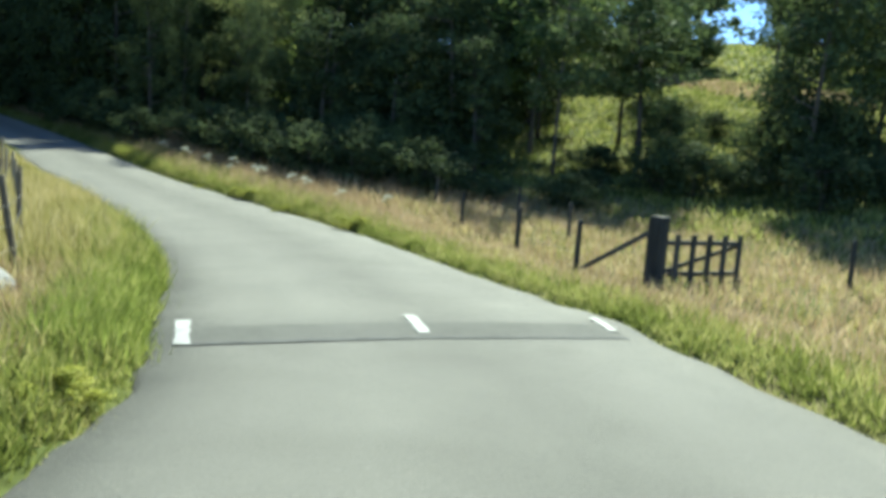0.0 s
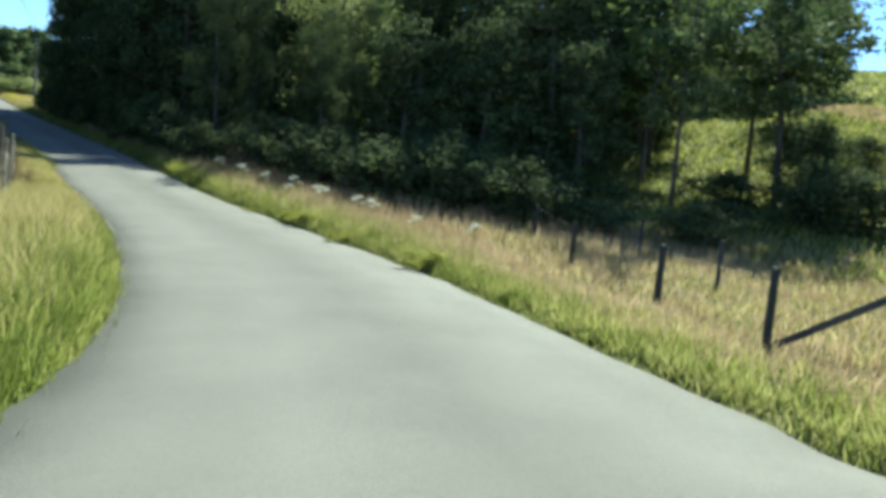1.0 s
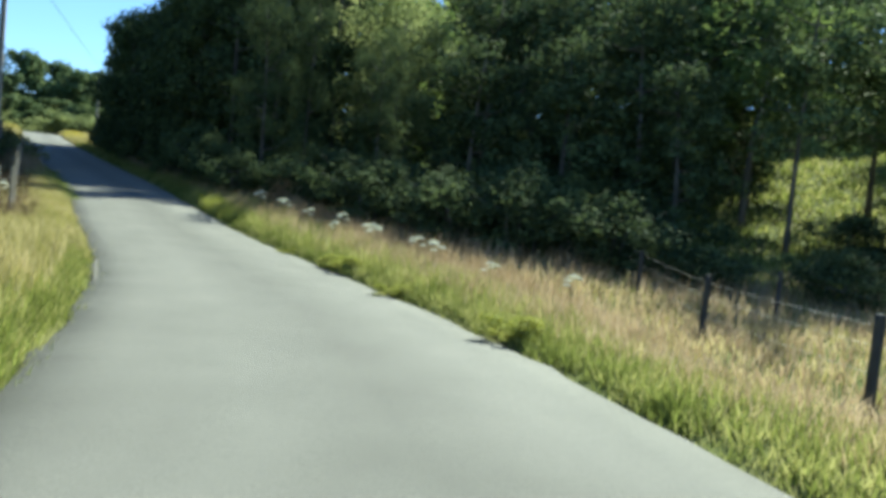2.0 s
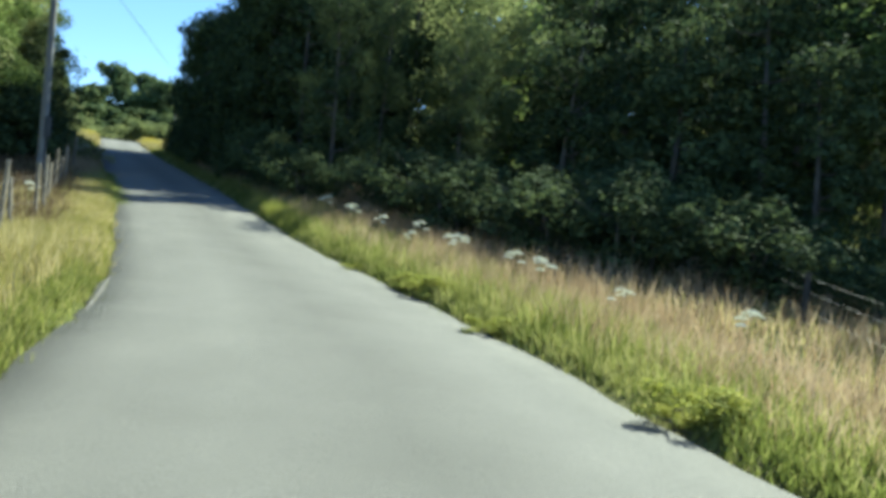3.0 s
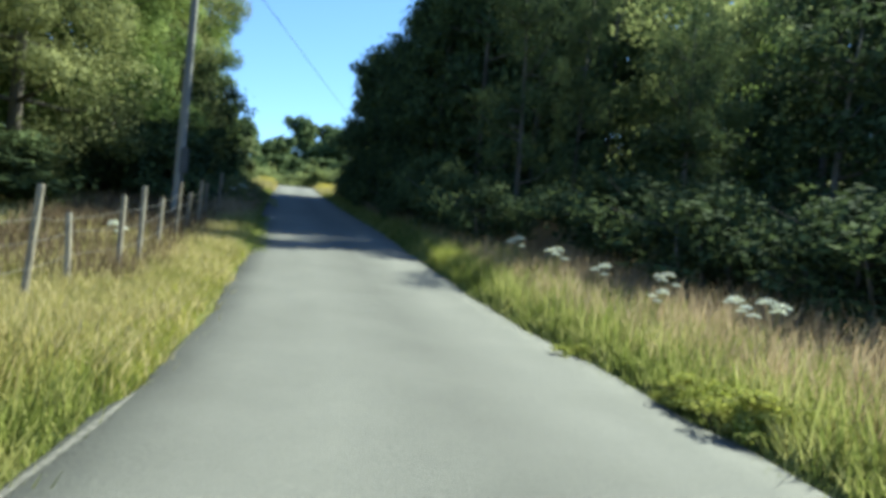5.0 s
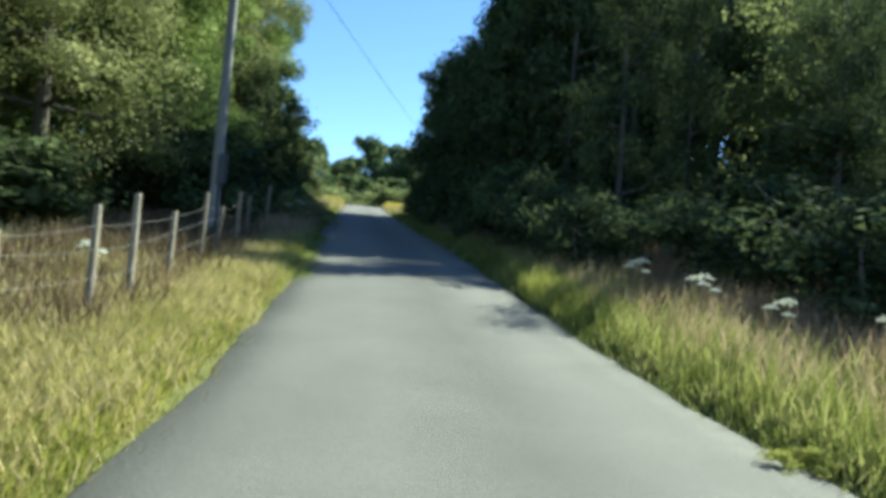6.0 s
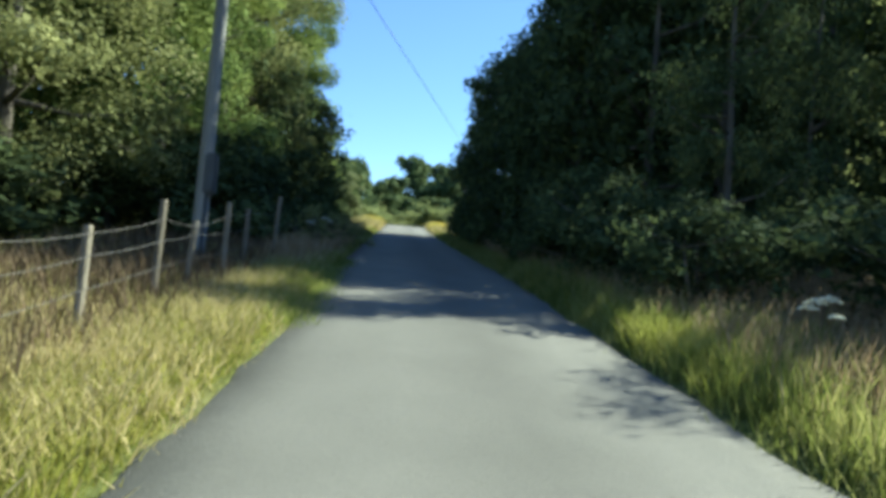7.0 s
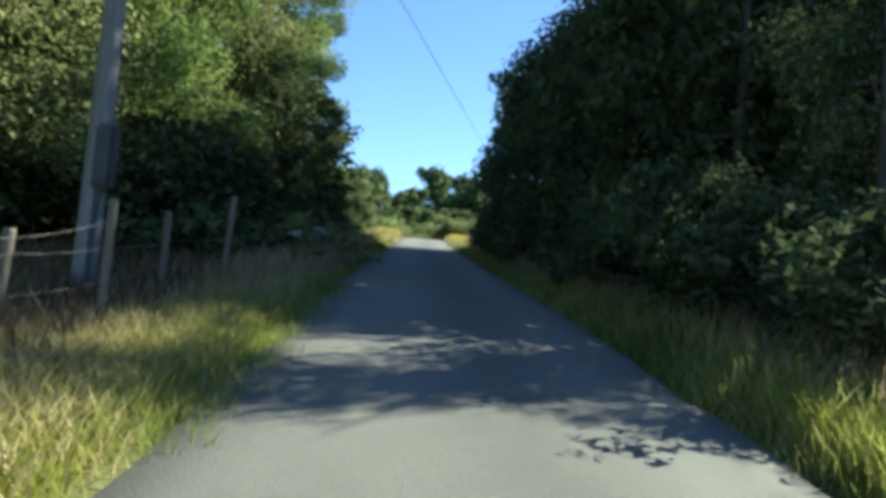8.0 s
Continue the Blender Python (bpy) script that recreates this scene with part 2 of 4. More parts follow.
def mesh_from(name, verts, faces, material, smooth=False):
    me = bpy.data.meshes.new(name)
    verts = np.asarray(verts, np.float32)
    faces = np.asarray(faces, np.int32)
    k = faces.shape[1]
    me.vertices.add(len(verts))
    me.vertices.foreach_set("co", verts.ravel())
    me.loops.add(faces.size)
    me.loops.foreach_set("vertex_index", faces.ravel())
    me.polygons.add(len(faces))
    me.polygons.foreach_set("loop_start", np.arange(0, faces.size, k, dtype=np.int32))
    me.polygons.foreach_set("loop_total", np.full(len(faces), k, np.int32))
    me.polygons.foreach_set("use_smooth", np.full(len(faces), smooth))
    me.materials.append(material)
    me.update(calc_edges=True)
    return me


def child(ob, parent):
    ob.parent = parent
    return ob


def part(name, bm, material, parent, label=""):
    me = bpy.data.meshes.new(name)
    bm.to_mesh(me)
    bm.free()
    me.materials.append(material)
    return tagged(child(new(name, me), parent), label)


def axis(lo, hi, fine_lo, fine_hi, step):
    core = list(np.arange(fine_lo, fine_hi + 1e-6, step))
    s, v = step, fine_hi
    while v < hi:
        s *= 1.28
        v += s
        core.append(v)
    s, v = step, fine_lo
    while v > lo:
        s *= 1.28
        v -= s
        core.insert(0, v)
    return np.array(core)


def grid_faces(nx, ny):
    i = np.arange(nx - 1)[None, :] + nx * np.arange(ny - 1)[:, None]
    i = i.ravel()
    return np.stack([i, i + 1, i + 1 + nx, i + nx], 1)


xs, ys = axis(-1800, 1800, -14, 20, 0.5), axis(-1800, 1800, -36, 58, 0.5)
gx, gy = np.meshgrid(xs, ys)
gz = land(gx.ravel(), gy.ravel())
ground = new("ground", mesh_from("ground", np.stack([gx.ravel(), gy.ravel(), gz], 1), grid_faces(len(xs), len(ys)), SOIL, True))
tagged(ground, "rolling rough meadow ground with green turf and straw-coloured patches", "ground", kind="structure")

# road: crowned strip with a rounded, slightly ragged edge
cols = np.array([-1.06, -1.03, -1.0, -0.8, -0.45, 0.0, 0.45, 0.8, 1.0, 1.03, 1.06])
drop = np.array([-0.16, -0.06, -0.012, 0.0, 0.015, 0.03, 0.015, 0.0, -0.012, -0.06, -0.16])
rv, base_i = [], []
rng = np.random.default_rng(5)
shift = rng.uniform(-0.03, 0.03, len(ROAD) + 1)
for i in range(len(ROAD) - 1):
    near = abs(ROAD[i, 1] - HUMP[1]) < 3.0
    for u in np.arange(0, 1, 0.2 if near else 1.0):
        base_i.append(i + u)
base_i.append(len(ROAD) - 1.0)
for q in base_i:
    i = min(int(q), len(ROAD) - 2)
    u = q - i
    cx, cy, cz, hw = ROAD[i] * (1 - u) + ROAD[i + 1] * u
    tx, ty = TAN[i] * (1 - u) + TAN[i + 1] * u
    jag = 0.025 * math.sin(q * 0.9) + 0.02 * math.sin(q * 2.3 + 1) + shift[i] * (1 - u) + shift[i + 1] * u
    away = (cx - HUMP[0]) * tx + (cy - HUMP[1]) * ty
    for c, dz in zip(cols, drop):
        o = c * hw + (jag * np.sign(c) if abs(c) > 0.95 else 0)
        rv.append((cx + ty * o, cy - tx * o, cz + dz + (hump_z(away) if abs(cy - HUMP[1]) < 6 else 0.0) - 0.02))
road = new("road", mesh_from("road", rv, grid_faces(len(cols), len(base_i)), ASPHALT, True))
across = road.data.attributes.new("across", "FLOAT", "POINT")
across.data.foreach_set("value", np.tile(0.44 + 0.44 * cols, len(base_i)).astype(np.float32))
tagged(road, "narrow grey worn asphalt lane without kerbs", "road", kind="structure")


def strip(name, s0, o, length, width, material, label, cat, lift=0.005):
    """A painted or poured strip lying on the road, s0 metres along from the hump, o to the right of the centre."""
    base = int(((ROAD[:, 0] - HUMP[0]) ** 2 + (ROAD[:, 1] - HUMP[1]) ** 2).argmin())
    c, t = ROAD[base], TAN[base]
    n_ = np.array([t[1], -t[0]])
    v = []
    wear = np.random.default_rng(int(100 * (o + 5)))
    worn = 0.012 if cat == "marking" else 0.004
    nl, nw = max(2, int(length / 0.05)), max(2, int(width / 0.2) + 1)
    for a in np.linspace(s0 - length / 2, s0 + length / 2, nl):
        for b in np.linspace(o - width / 2, o + width / 2, nw):
            a_, b_ = a + wear.uniform(-worn, worn), b + wear.uniform(-worn, worn)
            px, py = c[0] + t[0] * a_ + n_[0] * b_, c[1] + t[1] * a_ + n_[1] * b_
            z, lat, half = along([px], [py])
            away = (px - HUMP[0]) * t[0] + (py - HUMP[1]) * t[1]
            crown = np.interp(abs(lat[0]) / half[0], [0, 0.45, 0.8, 1.0], [0.03, 0.015, 0, -0.012])
            v.append((px, py, z[0] + crown + hump_z(away) - 0.02 + lift))
    ob = new(name, mesh_from(name, v, grid_faces(nw, nl), material, True))
    return tagged(ob, label, cat, kind="structure")


# dashes over the low hump, shade painted on its near face, and the tarred joint beside it
strip("lane_marking", -0.02, -2.16, 0.7, 0.13, PAINT, "worn white painted dash on the asphalt hump", "marking", 0.013)
strip("lane_marking", 0.07, 0.0, 0.6, 0.12, PAINT, "worn white painted dash on the asphalt hump", "marking", 0.013)
strip("lane_marking", 0.1, 2.1, 0.5, 0.1, PAINT, "worn white painted dash on the asphalt hump", "marking", 0.013)
strip("ramp_shade", -0.13, 0.0, 0.44, 4.3, RAMP_SHADE, "shade painted as darker asphalt on the near face of the hump", "patch")
strip("tar_seam", -0.36, 0.0, 0.06, 4.3, TAR, "dark tarred joint across the asphalt", "seam", 0.009)


# ---------------------------------------------------------------- trees and shrubs
def tube(bm, pts, radii, sides=8):
    """A tapered limb along points."""
    rings = []
    for i, p in enumerate(pts):
        t = (Vector(pts[min(i + 1, len(pts) - 1)]) - Vector(pts[max(i - 1, 0)])).normalized()
        a = t.orthogonal().normalized()
        b = t.cross(a)
        rings.append([bm.verts.new(Vector(p) + (a * math.cos(2 * math.pi * k / sides) + b * math.sin(2 * math.pi * k / sides)) * radii[i]) for k in range(sides)])
    for r0, r1 in zip(rings, rings[1:]):
        for k in range(sides):
            bm.faces.new((r0[k], r0[(k + 1) % sides], r1[(k + 1) % sides], r1[k]))
    bm.faces.new(rings[-1])
    bm.faces.new(list(reversed(rings[0])))


def leaves(rng, centres, spread, per, size, flat=0.75, shell=0.45, folded=True):
    """Many small leaves, folded or plain, gathered in clumps round the centres."""
    n = len(centres) * per
    c = np.repeat(centres, per, axis=0)
    r = np.repeat(np.asarray(spread, float), per)
    g = rng.normal(size=(n, 3))
    g /= np.linalg.norm(g, axis=1)[:, None]
    g *= rng.uniform(0, 1, (n, 1)) ** shell
    pos = c + g * r[:, None] * np.array([1, 1, flat])
    up = g * 1.3 + rng.normal(scale=0.45, size=(n, 3)) + np.array([0, 0, 0.35])
    up /= np.linalg.norm(up, axis=1)[:, None]
    a = np.cross(up, rng.normal(size=(n, 3)))
    a /= np.linalg.norm(a, axis=1)[:, None]
    b = np.cross(up, a)
    s = size * rng.uniform(0.6, 1.3, (n, 1))
    if not folded:
        s = s * 1.12
        v = np.stack([pos - a * s, pos + b * s * 0.95, pos + a * s], 1).reshape(-1, 3)
        return v, np.arange(n * 3).reshape(-1, 3)
    fold = up * s * 0.18
    v = np.stack([pos - a * s, pos - b * s * 0.55 + fold, pos + a * s, pos + b * s * 0.55 + fold], 1).reshape(-1, 3)
    i = np.arange(n) * 4
    f = np.concatenate([np.stack([i, i + 1, i + 2], 1), np.stack([i, i + 2, i + 3], 1)])
    return v, f


def tree(name, seed, h, crown_r, crown_lo, clumps, per, leaf, leaf_mat, label, trunk_r=0.16, shape=1.0, clump_r=0.75, category="tree", stems=1, shell=0.45, folded=True):
    """A tree on the origin: trunk with limbs, and a crown of clumped leaves with gaps."""
    rng = np.random.default_rng(seed)
    root = tagged(new(name), label, category)
    bm = bmesh.new()
    tips = []
    for st in range(stems):
        bend = rng.normal(scale=0.05 * h, size=2)
        foot = rng.normal(scale=0.25, size=2) * (stems > 1)
        top = h * (0.92 if stems == 1 else rng.uniform(0.75, 0.95))
        stem = [(foot[0] + bend[0] * u * u + 0.06 * math.sin(5 * u + seed), foot[1] + bend[1] * u * u + 0.06 * math.cos(4 * u + seed), -0.3 + (top + 0.3) * u) for u in np.linspace(0, 1, 9)]
        tube(bm, stem, [trunk_r * (1.35 if k == 0 else 1) * (1 - 0.85 * k / 8) for k in range(9)])
        limbs = max(5, int(h * 1.8 / stems))
        for k in range(limbs):
            u = rng.uniform(crown_lo / h * 0.9, 0.95)
            i = min(7, int(u * 8))
            o = Vector(stem[i]).lerp(Vector(stem[i + 1]), u * 8 - i)
            az = k * 2.4 + rng.uniform(-0.5, 0.5)
            v = (u * h - crown_lo) / max(0.1, h - crown_lo)
            reach = crown_r * (0.35 + 0.65 * math.sqrt(max(0.02, 1 - (2 * max(v, 0) - 0.8) ** 2 / 1.7))) * rng.uniform(0.55, 0.95)
            e = o + Vector((math.cos(az) * reach, math.sin(az) * reach, reach * rng.uniform(0.1, 0.6)))
            mid = o.lerp(e, 0.5) + Vector((0, 0, -0.08 * reach))
            rr = trunk_r * 0.42 * (1 - 0.7 * u) + 0.012
            tube(bm, [o, mid, e], [rr, rr * 0.65, 0.008], 5)
            tips += [np.array(e), np.array(mid.lerp(e, 0.5))]
    trunk = part("trunk", bm, BARK, root)
    for p in trunk.data.polygons:
        p.use_smooth = True
    cen = []
    tips = np.array(tips)
    while len(cen) < clumps:
        if rng.random() < 0.45:
            p = tips[rng.integers(len(tips))] + rng.normal(scale=0.25 * clump_r, size=3)
        else:
            v = rng.uniform(0, 1) ** shape
            prof = math.sqrt(max(0.0, 1 - (2 * v - 0.75) ** 2 / 1.6)) * (0.8 + 0.35 * math.sin(seed + 9 * v))
            az = rng.uniform(0, 2 * math.pi)
            rad = crown_r * prof * rng.uniform(0.45, 1.0) * (1 + 0.22 * math.sin(3 * az + seed) + 0.12 * math.sin(7 * az + 2 * seed))
            p = np.array([math.cos(az) * rad, math.sin(az) * rad, crown_lo + v * (h - crown_lo)])
        if p[2] < 0.12 * clump_r:
            continue
        cen.append(p)
    v, f = leaves(rng, np.array(cen), clump_r * rng.uniform(0.55, 1.25, clumps), per, leaf, 0.75, shell, folded)
    v[:, 2] = np.maximum(v[:, 2], 0.02)
    child(new("crown", mesh_from("crown", v, f, leaf_mat)), root)
    return root


def put(ob, x, y, turn, scale, first, sink=0.05):
    m = Matrix.LocRotScale((x, y, height(x, y) - sink), Euler((0, 0, turn)), (scale[0], scale[0], scale[1]))
    if first:
        ob.matrix_basis = m
        return ob
    return copy_thing(ob, m)


def plant_many(kinds, places, group):
    """places: x, y, kind index, width scale, height scale."""
    rng = np.random.default_rng(len(places) + 3)
    used = set()
    for x, y, k, sw, sh in places:
        first = k not in used and id(kinds[k]) not in PLANTED
        used.add(k)
        PLANTED.add(id(kinds[k]))
        src = kinds[k]
        if first:
            put(src, x, y, rng.uniform(0, 6.3), (sw, sh), True)
            tagged(src, group=group)
        else:
            m = Matrix.LocRotScale((x, y, height(x, y) - 0.05), Euler((0, 0, rng.uniform(0, 6.3))), (sw, sw, sh))
            made = copy_thing(src, Matrix.Identity(4))
            made.matrix_basis = m
            tagged(made, group=group)


PLANTED = set()
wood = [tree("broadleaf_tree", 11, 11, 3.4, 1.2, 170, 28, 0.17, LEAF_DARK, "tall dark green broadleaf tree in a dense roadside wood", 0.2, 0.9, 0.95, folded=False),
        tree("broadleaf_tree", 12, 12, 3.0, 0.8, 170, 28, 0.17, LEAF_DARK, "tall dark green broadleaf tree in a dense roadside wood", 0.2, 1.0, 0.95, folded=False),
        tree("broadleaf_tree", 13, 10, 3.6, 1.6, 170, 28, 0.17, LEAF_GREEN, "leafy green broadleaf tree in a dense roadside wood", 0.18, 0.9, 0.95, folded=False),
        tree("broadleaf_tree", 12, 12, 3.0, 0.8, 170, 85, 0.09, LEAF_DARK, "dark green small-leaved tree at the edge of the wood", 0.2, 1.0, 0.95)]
slope = [tree("slender_tree", 21, 10, 2.3, 4.2, 90, 40, 0.13, LEAF_GREEN, "slender green tree with a bare lower trunk on a slope", 0.12, 0.9, 0.8, folded=False),
         tree("slender_tree", 22, 11, 2.0, 4.0, 90, 40, 0.13, LEAF_MID, "slender green tree with a bare lower trunk on a slope", 0.11, 0.9, 0.8, folded=False)]
lefty = [tree("broadleaf_tree", 31, 11, 3.6, 1.0, 120, 540, 0.052, LEAF_OLIVE, "broad sunlit olive green tree behind the wire fence", 0.2, 0.9, 0.95, "tree", 1, 0.26, False),
         tree("broadleaf_tree", 32, 10, 3.2, 0.8, 115, 420, 0.06, LEAF_GREEN, "broad sunlit green tree behind the wire fence", 0.2, 0.9, 0.95, "tree", 1, 0.26, False),
         tree("broadleaf_tree", 34, 11, 3.6, 0.9, 140, 90, 0.15, LEAF_GREEN, "broad green tree standing back from the wire fence", 0.2, 0.9, 1.0, "tree", 1, 0.3)]
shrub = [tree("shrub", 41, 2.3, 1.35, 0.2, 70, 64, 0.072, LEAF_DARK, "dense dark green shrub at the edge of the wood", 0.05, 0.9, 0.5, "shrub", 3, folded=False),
         tree("shrub", 44, 2.0, 1.25, 0.15, 60, 56, 0.078, LEAF_SUNLIT, "yellow-green shrub at the crest of the lane, leaves coloured as if sunlit", 0.05, 0.9, 0.45, "shrub", 3, folded=False),
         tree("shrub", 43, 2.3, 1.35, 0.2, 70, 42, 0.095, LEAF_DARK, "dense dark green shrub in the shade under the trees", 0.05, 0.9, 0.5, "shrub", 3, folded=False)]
pale = tree("pale_shrub", 51, 3.2, 1.0, 0.3, 60, 50, 0.09, LEAF_PALE, "pale grey-green shrub beside the lane", 0.05, 0.9, 0.45, "shrub", 3)
# this crown's sunlight comes partly from its lightened leaf colour
sunlit = tree("broadleaf_tree", 33, 9.2, 2.9, 2.6, 120, 110, 0.09, LEAF_SUNLIT, "broadleaf tree in front of the dark wood, leaves coloured as if sunlit", 0.16, 0.9, 0.95, "tree", 1, 0.3)
put(sunlit, 11.7, 11.3, 0.8, (0.95, 1.0), True)

rt = np.random.default_rng(77)
places = []
# right-hand wood: a row along the lane, taller trees behind, lower towards the near end
for y in np.arange(12.5, 38, 2.3):
    places.append((5.5 + rt.uniform(-0.3, 0.4) - 0.055 * y, y + rt.uniform(-0.4, 0.4), int(rt.integers(2)), 0.66, rt.uniform(0.72, 0.84) if y > 20 or y < 16.5 else rt.uniform(1.0, 1.1)))
for y in np.arange(14.3, 40, 3.0):
    places.append((8.1 + rt.uniform(-0.4, 0.4) - 0.03 * y, y + rt.uniform(-0.5, 0.5), int(rt.integers(2)), 0.8, rt.uniform(1.0, 1.12)))
for y in np.arange(18.2, 40, 3.4):
    places.append((10.6 + rt.uniform(-0.6, 0.6), y + rt.uniform(-0.6, 0.6), int(rt.integers(2)), 1.0, rt.uniform(1.36, 1.46) if y < 27 else rt.uniform(1.55, 1.65)))
for y in np.arange(18, 42, 5.0):
    places.append((16.5 + rt.uniform(-1.5, 1.5), y + rt.uniform(-1, 1), int(rt.integers(3)), 1.2, rt.uniform(1.0, 1.2)))
# thin lower trees at the near end of the wood, and the trees far behind it
EDGE = (
    (5.3, 8.75, 3, 0.46, 0.63), (10.4, 14.8, 1, 0.72, 1.18), (7.4, 10.2, 3, 0.34, 0.7), (17.2, 1.4, 0, 0.8, 0.8), (15.6, -2.0, 0, 0.6, 0.55), (17.0, 12.0, 1, 0.9, 0.9), (17.5, 6.0, 0, 1.0, 0.85),
    (12.0, 5.0, 1, 0.7, 0.55), (13.5, 1.4, 0, 0.7, 0.62), (9.0, 6.4, 1, 0.6, 0.3))
BACK = (
    (22.4, -13.4, 0, 0.75, 0.85), (25.6, -15.2, 1, 0.8, 0.8), (21.5, 4.0, 0, 1.1, 1.0), (22.5, 9.5, 1, 1.2, 1.1), (20.5, 14.5, 0, 1.1, 1.0), (24.5, 18.5, 1, 1.2, 1.1),
    (26.0, 13.0, 0, 1.2, 1.1), (29.0, 22.0, 1, 1.2, 1.1), (32.5, 27.5, 0, 1.2, 1.1), (27.0, 28.0, 1, 1.2, 1.1), (27.0, 5.5, 0, 1.1, 1.0), (31.0, 9.5, 1, 1.2, 1.1),
    (35.0, 15.5, 0, 1.2, 1.1), (36.0, 22.0, 1, 1.2, 1.1), (22.0, 24.0, 1, 1.2, 1.1))
places += list(EDGE) + list(BACK)
plant_many(wood, places, "trees of the roadside wood")
plant_many(wood, [(8.6, 5.9, 3, 0.38, 0.54), (-5.0, 19.0, 1, 0.55, 0.48), (-5.0, 23.4, 0, 0.55, 0.5), (-4.9, 28.0, 1, 0.5, 0.46), (-5.3, 32.6, 0, 0.45, 0.45), (13.2, 19.0, 1, 0.9, 1.0), (13.4, 24.0, 0, 1.0, 1.0)], "trees of the roadside wood")
places = []
for x, y in ((25.9, -11.4), (19.6, -3.0), (21.8, 0.4), (28.6, -14.2), (22.6, -5.2), (24.6, 2.6), (26.6, -2.0), (29.0, -15.0), (33.5, -11.0), (30.0, -20.5), (36.5, -5.8), (40.0, -17.0), (38.0, -24.0), (44.0, -2.0),
             (47.0, -12.0), (43.0, 6.0), (39.0, 14.0), (45.0, -20.0), (50.0, -7.0), (49.5, 0.6), (52.0, -16.0), (46.0, -28.0), (38.0, -31.0), (55.0, -10.0), (56.0, -1.0), (54.0, -24.0), (58.0, -18.0), (61.0, -9.0)):
    places.append((x + rt.uniform(-0.5, 0.5), y + rt.uniform(-0.5, 0.5), int(rt.integers(2)), rt.uniform(0.9, 1.3), rt.uniform(0.8, 1.0) if x < 27 else rt.uniform(0.85, 1.15)))
plant_many(slope, places, "slender trees on the slope")
places = []
for x, y, k, sw, sh in ((-7.6, 9.5, 0, 1.0, 0.9), (-6.6, 14.5, 1, 1.0, 0.95), (-10.5, 5.0, 1, 1.0, 0.95), (-11.5, 12.0, 2, 1.2, 1.15), (-6.6, 20.0, 0, 0.95, 1.0), (-6.6, 26.0, 1, 0.95, 1.05),
                        (-10.5, 19.0, 2, 1.2, 1.2), (-10.0, 27.0, 2, 1.2, 1.2), (-6.4, 31.5, 2, 0.7, 0.65), (-15.0, 8.0, 2, 1.2, 1.15), (-16.0, 17.0, 2, 1.3, 1.25), (-13.5, 1.0, 2, 0.9, 0.85)):
    places.append((x, y, k, sw, sh))
plant_many(lefty, places, "trees behind the fence")
plant_many(lefty, [(-8.9, 6.2, 0, 0.55, 0.52), (-11.8, 3.2, 1, 0.6, 0.5)], "trees behind the fence")
places = []
for y in np.arange(6.0, 41, 1.6):
    places.append((3.8 + rt.uniform(-0.25, 0.5) - 0.03 * y, y + rt.uniform(-0.4, 0.4), 2 if y > 13 else 0, rt.uniform(0.7, 0.95), rt.uniform(0.7, 1.15)))
for x, y in ((7.6, -1.0), (6.9, 1.6), (8.8, -3.2), (10.2, -5.0), (9.9, -1.6), (6.2, 4.4), (10.6, 1.4), (8.6, 3.6), (12.4, 3.0), (13.6, 0.6), (15.6, 2.8), (22.0, -17.0), (24.0, -20.5), (19.8, -9.0), (20.6, -9.8), (20.4, -15.0), (15.4, 6.0), (18.4, 9.0)):
    places.append((x, y, 0, rt.uniform(1.0, 1.35), rt.uniform(0.8, 1.1)))
for x, y in ((11.8, -6.4), (14.0, -8.6), (12.6, -3.4), (17.6, -6.8), (25.5, -6.0), (21.0, -11.6), (27.5, -12.0), (30.5, -5.0)):
    places.append((x, y, 0, 0.9, rt.uniform(0.4, 0.6)))
for x, y in ((-5.3, 33.5), (-4.9, 13.0), (-4.8, 17.0), (-5.0, 21.5), (-5.2, 25.5), (-5.2, 29.5), (-5.4, 37.0)):
    places.append((x, y, 2, rt.uniform(1.0, 1.3), rt.uniform(1.2, 1.5) if 16 < y < 30 else rt.uniform(0.85, 1.05)))
for x, y in ((-8.2, 5.6), (-9.6, 3.4), (-11.4, 2.0), (-13.0, 0.2), (-7.2, 7.6), (-14.8, -1.6), (-8.6, 10.6), (-7.0, 12.6), (-12.4, 5.0), (-16.5, -4.0), (-7.4, 17.2), (-7.4, 22.6)):
    places.append((x, y, 2, rt.uniform(1.2, 1.5), rt.uniform(0.55, 0.8)))
weed = tree("weed_clump", 45, 0.75, 0.5, 0.05, 44, 90, 0.036, LEAF_BRIGHT, "low yellow-green leafy weed clump in the verge", 0.012, 0.9, 0.2, "plant", 3)
tall_weed = tree("tall_weed", 46, 1.2, 0.42, 0.3, 26, 26, 0.045, LEAF_OLIVE, "tall leafy olive weed leaning over the verge", 0.012, 0.9, 0.17, "plant", 4)
WEEDS = ((2.7, -3.1), (2.85, -5.0), (2.9, -5.9), (2.7, -8.4), (2.45, -12.0), (-6.15, -21.3))
plant_many([weed], [(x, y, 0, 0.45 + 0.3 * ((7 * i) % 5) / 5, 0.26 + 0.18 * ((3 * i) % 7) / 7) for i, (x, y) in enumerate(WEEDS)], "weed clumps of the verge")
plant_many([tall_weed], [(-2.35, 12.6, 0, 1.2, 0.8), (-2.6, 14.2, 0, 1.3, 0.9), (-2.3, 16.0, 0, 1.2, 0.75), (-2.5, 18.0, 0, 1.3, 0.8)], "tall weeds of the verge")
plant_many(shrub, places, "shrubs along the lane")
